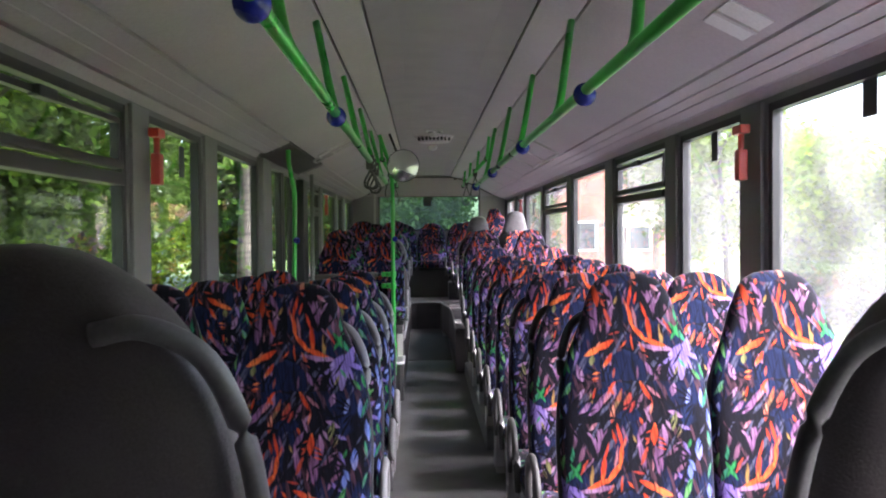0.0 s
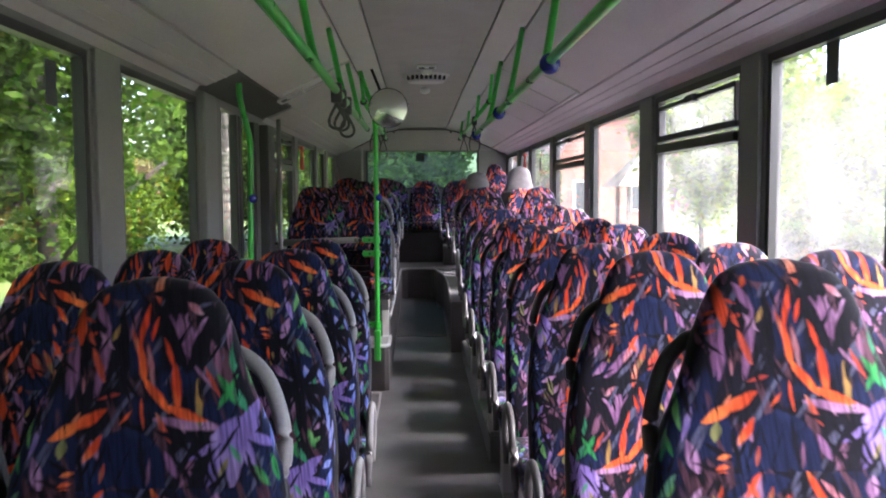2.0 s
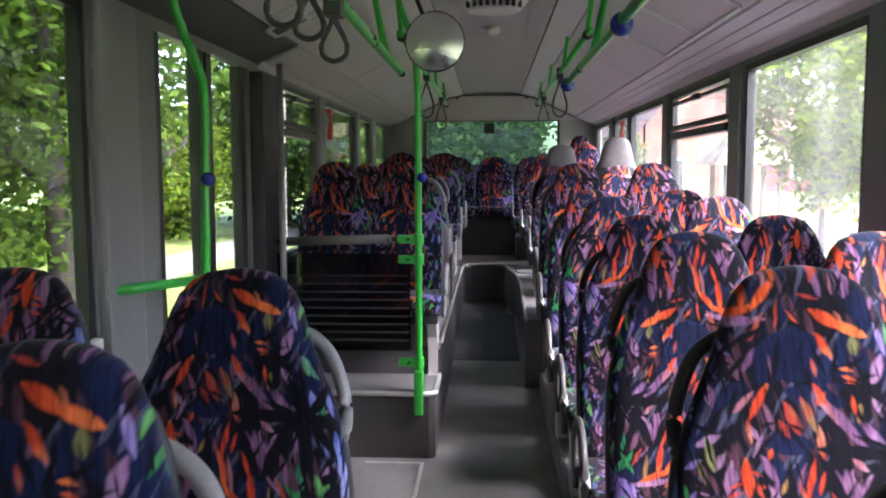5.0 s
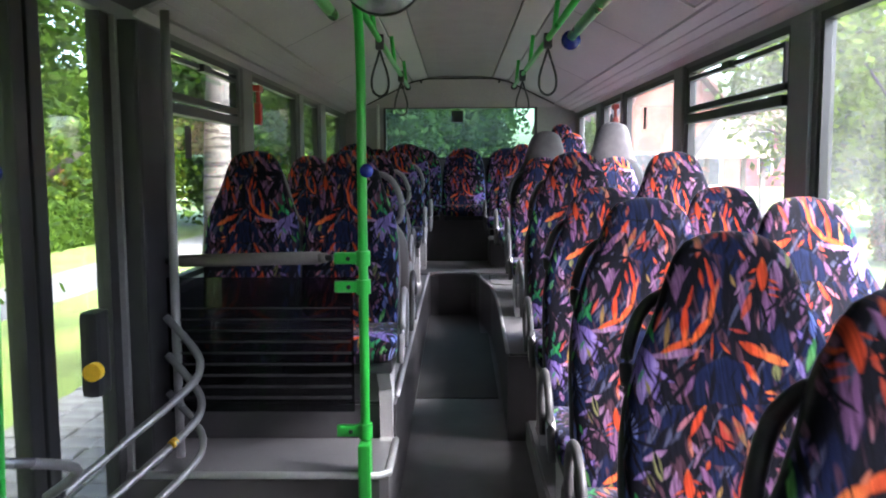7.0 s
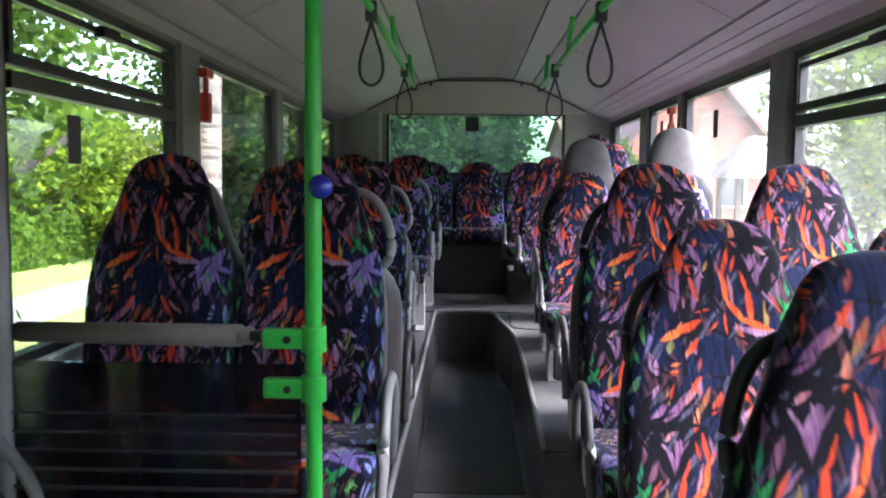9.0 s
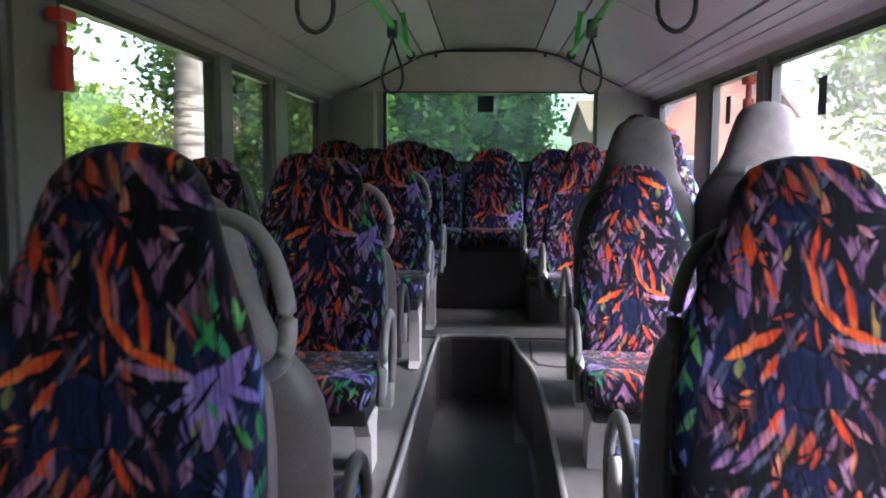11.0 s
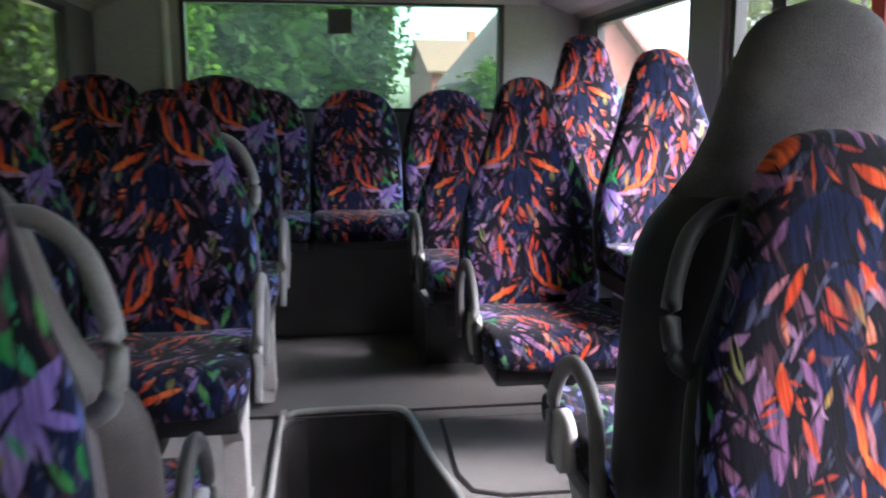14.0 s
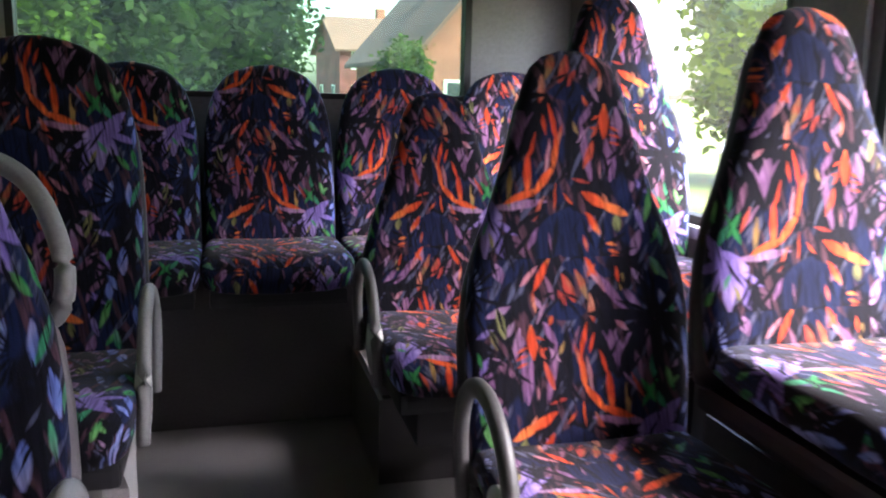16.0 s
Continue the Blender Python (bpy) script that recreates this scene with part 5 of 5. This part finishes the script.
def tree(x, y, high, wide, leafmat, seed, trunk=0.12, bark=BARK, count=5000, leaf=0.09, low=0.3, label="leafy green broadleaf tree by the road", z=-0.36):
    rng = np.random.default_rng(seed)
    ob = thing("tree", label, "tree", "trees beside the road", (x, y, z))
    bm = bmesh.new()
    bend = rng.uniform(-0.3, 0.3, 2)
    spine = rounded([(0, 0, 0), (bend[0] * 0.3, bend[1] * 0.3, high * 0.3), (bend[0], bend[1], high * 0.6), (bend[0] * 1.2, bend[1] * 1.2, high * 0.92)], 4)
    rings = []
    for i, q in enumerate(spine):
        r = trunk * (1 - 0.8 * i / len(spine)) * (1.25 if i == 0 else 1)
        rings.append([q + Vector((r * math.cos(k * 0.785), r * math.sin(k * 0.785), 0)) for k in range(8)])
    loft(bm, rings)
    for k in range(7):
        a, h = k * 2.4 + rng.uniform(0, 1), high * (low + 0.08 * k)
        q = spine[min(len(spine) - 1, int(len(spine) * h / (high * 0.92)))]
        tip = q + Vector((math.cos(a) * wide * 0.7, math.sin(a) * wide * 0.7, high * 0.16))
        tube(bm, [q, (q + tip) / 2 + Vector((0, 0, 0.15)), tip], trunk * 0.25, 6)
    part("trunk", bm, bark, ob, "", True)
    me = bpy.data.meshes.new("crown")
    mid = high * (low + 1) / 2
    v, f = leaves(rng, np.array([0, 0, mid]), np.array([wide, wide, high * (1 - low) / 2]), count, leaf)
    me.from_pydata(v.tolist(), [], f.tolist())
    me.materials.append(leafmat)
    crown = new("crown", me)
    crown.parent = ob
    return ob


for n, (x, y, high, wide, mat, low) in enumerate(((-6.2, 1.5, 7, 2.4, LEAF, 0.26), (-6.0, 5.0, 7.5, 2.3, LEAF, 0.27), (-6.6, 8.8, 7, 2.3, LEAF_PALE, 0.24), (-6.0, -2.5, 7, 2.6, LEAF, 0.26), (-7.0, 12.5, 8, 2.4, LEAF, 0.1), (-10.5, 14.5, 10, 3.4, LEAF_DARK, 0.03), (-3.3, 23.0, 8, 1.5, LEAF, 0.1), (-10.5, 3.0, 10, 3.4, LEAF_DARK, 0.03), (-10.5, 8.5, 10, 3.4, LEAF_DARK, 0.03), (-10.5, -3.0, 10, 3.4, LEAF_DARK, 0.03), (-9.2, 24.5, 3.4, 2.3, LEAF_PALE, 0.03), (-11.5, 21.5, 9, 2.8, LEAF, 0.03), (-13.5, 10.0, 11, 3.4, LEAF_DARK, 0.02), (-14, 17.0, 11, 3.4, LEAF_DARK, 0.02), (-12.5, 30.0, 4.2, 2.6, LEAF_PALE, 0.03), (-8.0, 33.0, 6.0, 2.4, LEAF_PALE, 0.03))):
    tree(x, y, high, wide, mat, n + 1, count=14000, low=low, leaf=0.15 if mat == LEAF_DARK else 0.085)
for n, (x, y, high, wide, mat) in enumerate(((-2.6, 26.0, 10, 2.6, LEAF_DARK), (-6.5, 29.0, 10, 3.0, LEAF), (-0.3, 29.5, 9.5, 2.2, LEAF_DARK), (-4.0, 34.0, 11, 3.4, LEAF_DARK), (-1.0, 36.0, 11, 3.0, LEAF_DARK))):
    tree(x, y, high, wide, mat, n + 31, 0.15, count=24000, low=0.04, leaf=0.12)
# placed to shade the left windows; the two at negative y stand unseen
for n, (x, y) in enumerate(((-4.4, -2.0), (-4.2, 2.6), (-4.6, 8.0), (-5.0, 12.2), (-4.8, 5.0), (-4.4, -5.6))):
    tree(x, y, 9.5, 2.2 if y > 11 else 2.9, LEAF, n + 41, 0.16, count=36000, low=0.13 if y > 11 else 0.3, leaf=0.07, label="large maple tree overhanging and shading the bus")
tree(-3.55, 16.1, 9.5, 1.6, LEAF, 51, 0.25, BIRCH, 4000, 0.06, 0.42, "birch tree with a white trunk")
for n, (x, y, high, wide) in enumerate(((5.0, 13.5, 4.6, 1.2), (5.2, 16.2, 4.4, 1.2))):
    tree(x, y, high, wide, LEAF_PALE, n + 61, 0.07, count=6000, low=0.3, leaf=0.075, label="young street tree with pale green leaves")
for n, (x, y, high, wide, mat) in enumerate(((13.5, 15.0, 4.6, 2.0, LEAF_PALE), (15.0, 21.0, 5.4, 2.2, LEAF_PALE), (12.0, 9.5, 4.0, 2.2, LEAF_PALE), (14.0, 4.0, 4.4, 2.4, LEAF_PALE), (19.0, 12.0, 5.8, 2.6, LEAF_PALE), (12.0, 25.5, 5.0, 2.0, LEAF_PALE), (20.0, 26.0, 6.0, 2.8, LEAF_PALE), (13.0, -2.0, 6.5, 2.8, LEAF_PALE), (11.0, 16.5, 4.0, 1.6, LEAF_PALE))):
    tree(x, y, high, wide, mat, n + 71, 0.12, count=14000, low=0.06, leaf=0.14)

tree(4.4, 31.0, 3.0, 0.9, LEAF, 91, 0.06, count=7000, low=0.05, leaf=0.08)


def hedge(x0, x1, y0, y1, z1, seed, leafmat=LEAF, count=9000):
    rng = np.random.default_rng(seed)
    p = rng.uniform((x0, y0, -0.3), (x1, y1, z1), (count, 3))
    face = rng.integers(0, 3, count)
    p[face == 0, 0] = np.where(rng.random((face == 0).sum()) < 0.5, x0, x1)
    p[face == 1, 2] = z1
    p += rng.normal(0, 0.05, p.shape)
    a, b = rng.normal(0, 1, (count, 3)), rng.normal(0, 1, (count, 3))
    a /= np.linalg.norm(a, axis=1, keepdims=True)
    b = np.cross(a, b)
    b /= np.linalg.norm(b, axis=1, keepdims=True)
    s = 0.07
    v = np.stack([p - a * s, p + b * s * 0.6, p + a * s, p - b * s * 0.6], 1).reshape(-1, 3)
    f = np.arange(count * 4).reshape(-1, 4).tolist()
    # a dense core behind the outer leaves
    n = count * 4
    core = [(x, y, z) for z in (-0.35, z1 - 0.1) for x, y in ((x0 + 0.1, y0), (x1 - 0.1, y0), (x1 - 0.1, y1), (x0 + 0.1, y1))]
    f += [[n + 4, n + 5, n + 6, n + 7]] + [[n + k, n + (k + 1) % 4, n + 4 + (k + 1) % 4, n + 4 + k] for k in range(4)]
    me = bpy.data.meshes.new("hedge")
    me.from_pydata(v.tolist() + core, [], f)
    me.materials.append(leafmat)
    tagged(new("hedge", me), "clipped green garden hedge", "hedge", "", "stuff")


hedge(7.7, 8.8, 6.0, 19.5, 0.6, 21, count=40000)
hedge(-9.4, -8.4, -4.0, 26.0, 0.6, 22, LEAF, 16000)


def house(x, y, w, d, eaves, ridge, seed, turn=0, wall=BRICK, label="red brick house with a brown tiled roof"):
    ob = thing("house", label, "house", "houses across the road", (x, y, -0.36))
    ob.rotation_euler = (0, 0, radians(turn))
    part("wall", a_box(-w / 2, w / 2, -d / 2, d / 2, 0, eaves), wall, ob)
    bm = bmesh.new()
    o = 0.4
    loft(bm, [[Vector((s * (w / 2 + o), -d / 2 - o, eaves - 0.2)), Vector((s * (w / 2 + o), 0, ridge)), Vector((s * (w / 2 + o), d / 2 + o, eaves - 0.2)), Vector((s * (w / 2 + o), d / 2 + o, eaves - 0.35)), Vector((s * (w / 2 + o), 0, ridge - 0.2)), Vector((s * (w / 2 + o), -d / 2 - o, eaves - 0.35))] for s in (-1, 1)])
    part("roof", bm, ROOF, ob)
    bm = bmesh.new()
    loft(bm, [[Vector((s * w / 2, -d / 2, eaves)), Vector((s * w / 2, d / 2, eaves)), Vector((s * w / 2, 0, ridge - 0.3))] for s in (-1, 1)])
    part("gable", bm, wall, ob)
    part("chimney", a_box(-0.3, 0.3, 0.3, 0.9, ridge - 0.8, ridge + 0.7), BRICK, ob)
    for s in (-1, 1):
        for k in range(6 if eaves > 4 else 3):
            px, up = -w / 2 + w * (k % 3 + 0.5) / 3, 2.2 * (k // 3)
            wn2 = part("window", a_box(px - 0.55, px + 0.55, s * d / 2 - 0.03, s * d / 2 + 0.03, 1.0 + up, 2.2 + up), WHITE, ob)
            for q in (-0.26, 0.26):
                part("pane", a_box(px + q - 0.21, px + q + 0.21, s * d / 2 - 0.04, s * d / 2 + 0.04, 1.08 + up, 2.12 + up), STICKER, wn2)
        for k in (-1, 1):
            wn2 = part("window", a_box(s * w / 2 - 0.03, s * w / 2 + 0.03, k * d / 4 - 0.5, k * d / 4 + 0.5, 1.0, 2.2), WHITE, ob)
            part("pane", a_box(s * w / 2 - 0.04, s * w / 2 + 0.04, k * d / 4 - 0.4, k * d / 4 + 0.4, 1.08, 2.12), STICKER, wn2)
    return ob


house(7.2, 37, 9, 4.4, 3.0, 5.8, 1, 93)
house(11.0, 70, 8, 8, 4.7, 6.9, 3, 5, DULL_BRICK)
house(21.5, 74, 9, 8, 4.7, 6.9, 6, -4, DULL_BRICK)
house(27, 30, 10, 8, 3.0, 6.5, 2, 80)
house(-24, 24, 10, 8, 3.0, 6.5, 5, 85)

shelter = thing("garden_shelter", "small open timber shelter with a thatched roof", "shelter", "", (5.9, 22.5, -0.36))
for px, py in ((-0.6, -0.6), (0.6, -0.6), (-0.6, 0.6), (0.6, 0.6)):
    part("post", a_box(px - 0.05, px + 0.05, py - 0.05, py + 0.05, 0, 1.95), TIMBER, shelter)
bm = bmesh.new()
bmesh.ops.create_cone(bm, cap_ends=True, segments=4, radius1=1.35, radius2=0.3, depth=0.85, matrix=pose(0, 0, 2.32, 0, 0, 45))
part("roof", bm, THATCH, shelter, "brown thatched hip roof")
for x, y in ((7.7, 21.4),):
    lamp = thing("garden_pillar", "white garden pillar with a round cap", "pillar", "", (x, y, -0.36))
    part("shaft", disc(bmesh.new(), (0, 0, 0.5), 0.12, 1.0, "z", 16), WHITE, lamp)
    part("cap", disc(bmesh.new(), (0, 0, 1.06), 0.19, 0.12, "z", 16, 0.1), WHITE, lamp)
    part("finial", ball(bmesh.new(), (0, 0, 1.16), 0.06), WHITE, lamp)

# paving stones beside the door
STONE = material("paving_stone", (0.17, 0.165, 0.155), 0.85, bump=0.5, scale=25, vary=0.3)
rng = random.Random(7)
stones = []
for k in range(4):
    w, d = 0.105 + 0.006 * k, 0.085 + 0.004 * k
    bm = bmesh.new()
    loft(bm, [[Vector((sx * (w - e), sy * (d - e), z)) for sx, sy in ((-1, -1), (1, -1), (1, 1), (-1, 1))] for z, e in ((-0.02, 0), (0.012, 0), (0.02, 0.012))])
    me = bpy.data.meshes.new("paving_stone")
    bm.to_mesh(me)
    bm.free()
    me.materials.append(STONE)
    stones.append(me)
for row in range(38):
    for col in range(7):
        ob = new("paving_stone", stones[rng.randrange(4)])
        ob.parent = pavement
        ob.matrix_basis = pose(-1.49 - 0.24 * col + rng.uniform(-0.008, 0.008), 4.6 + 0.195 * row + rng.uniform(-0.01, 0.01), -0.345 + rng.uniform(-0.004, 0.004), rng.uniform(-1, 1), rng.uniform(-1, 1), rng.uniform(-3, 3))
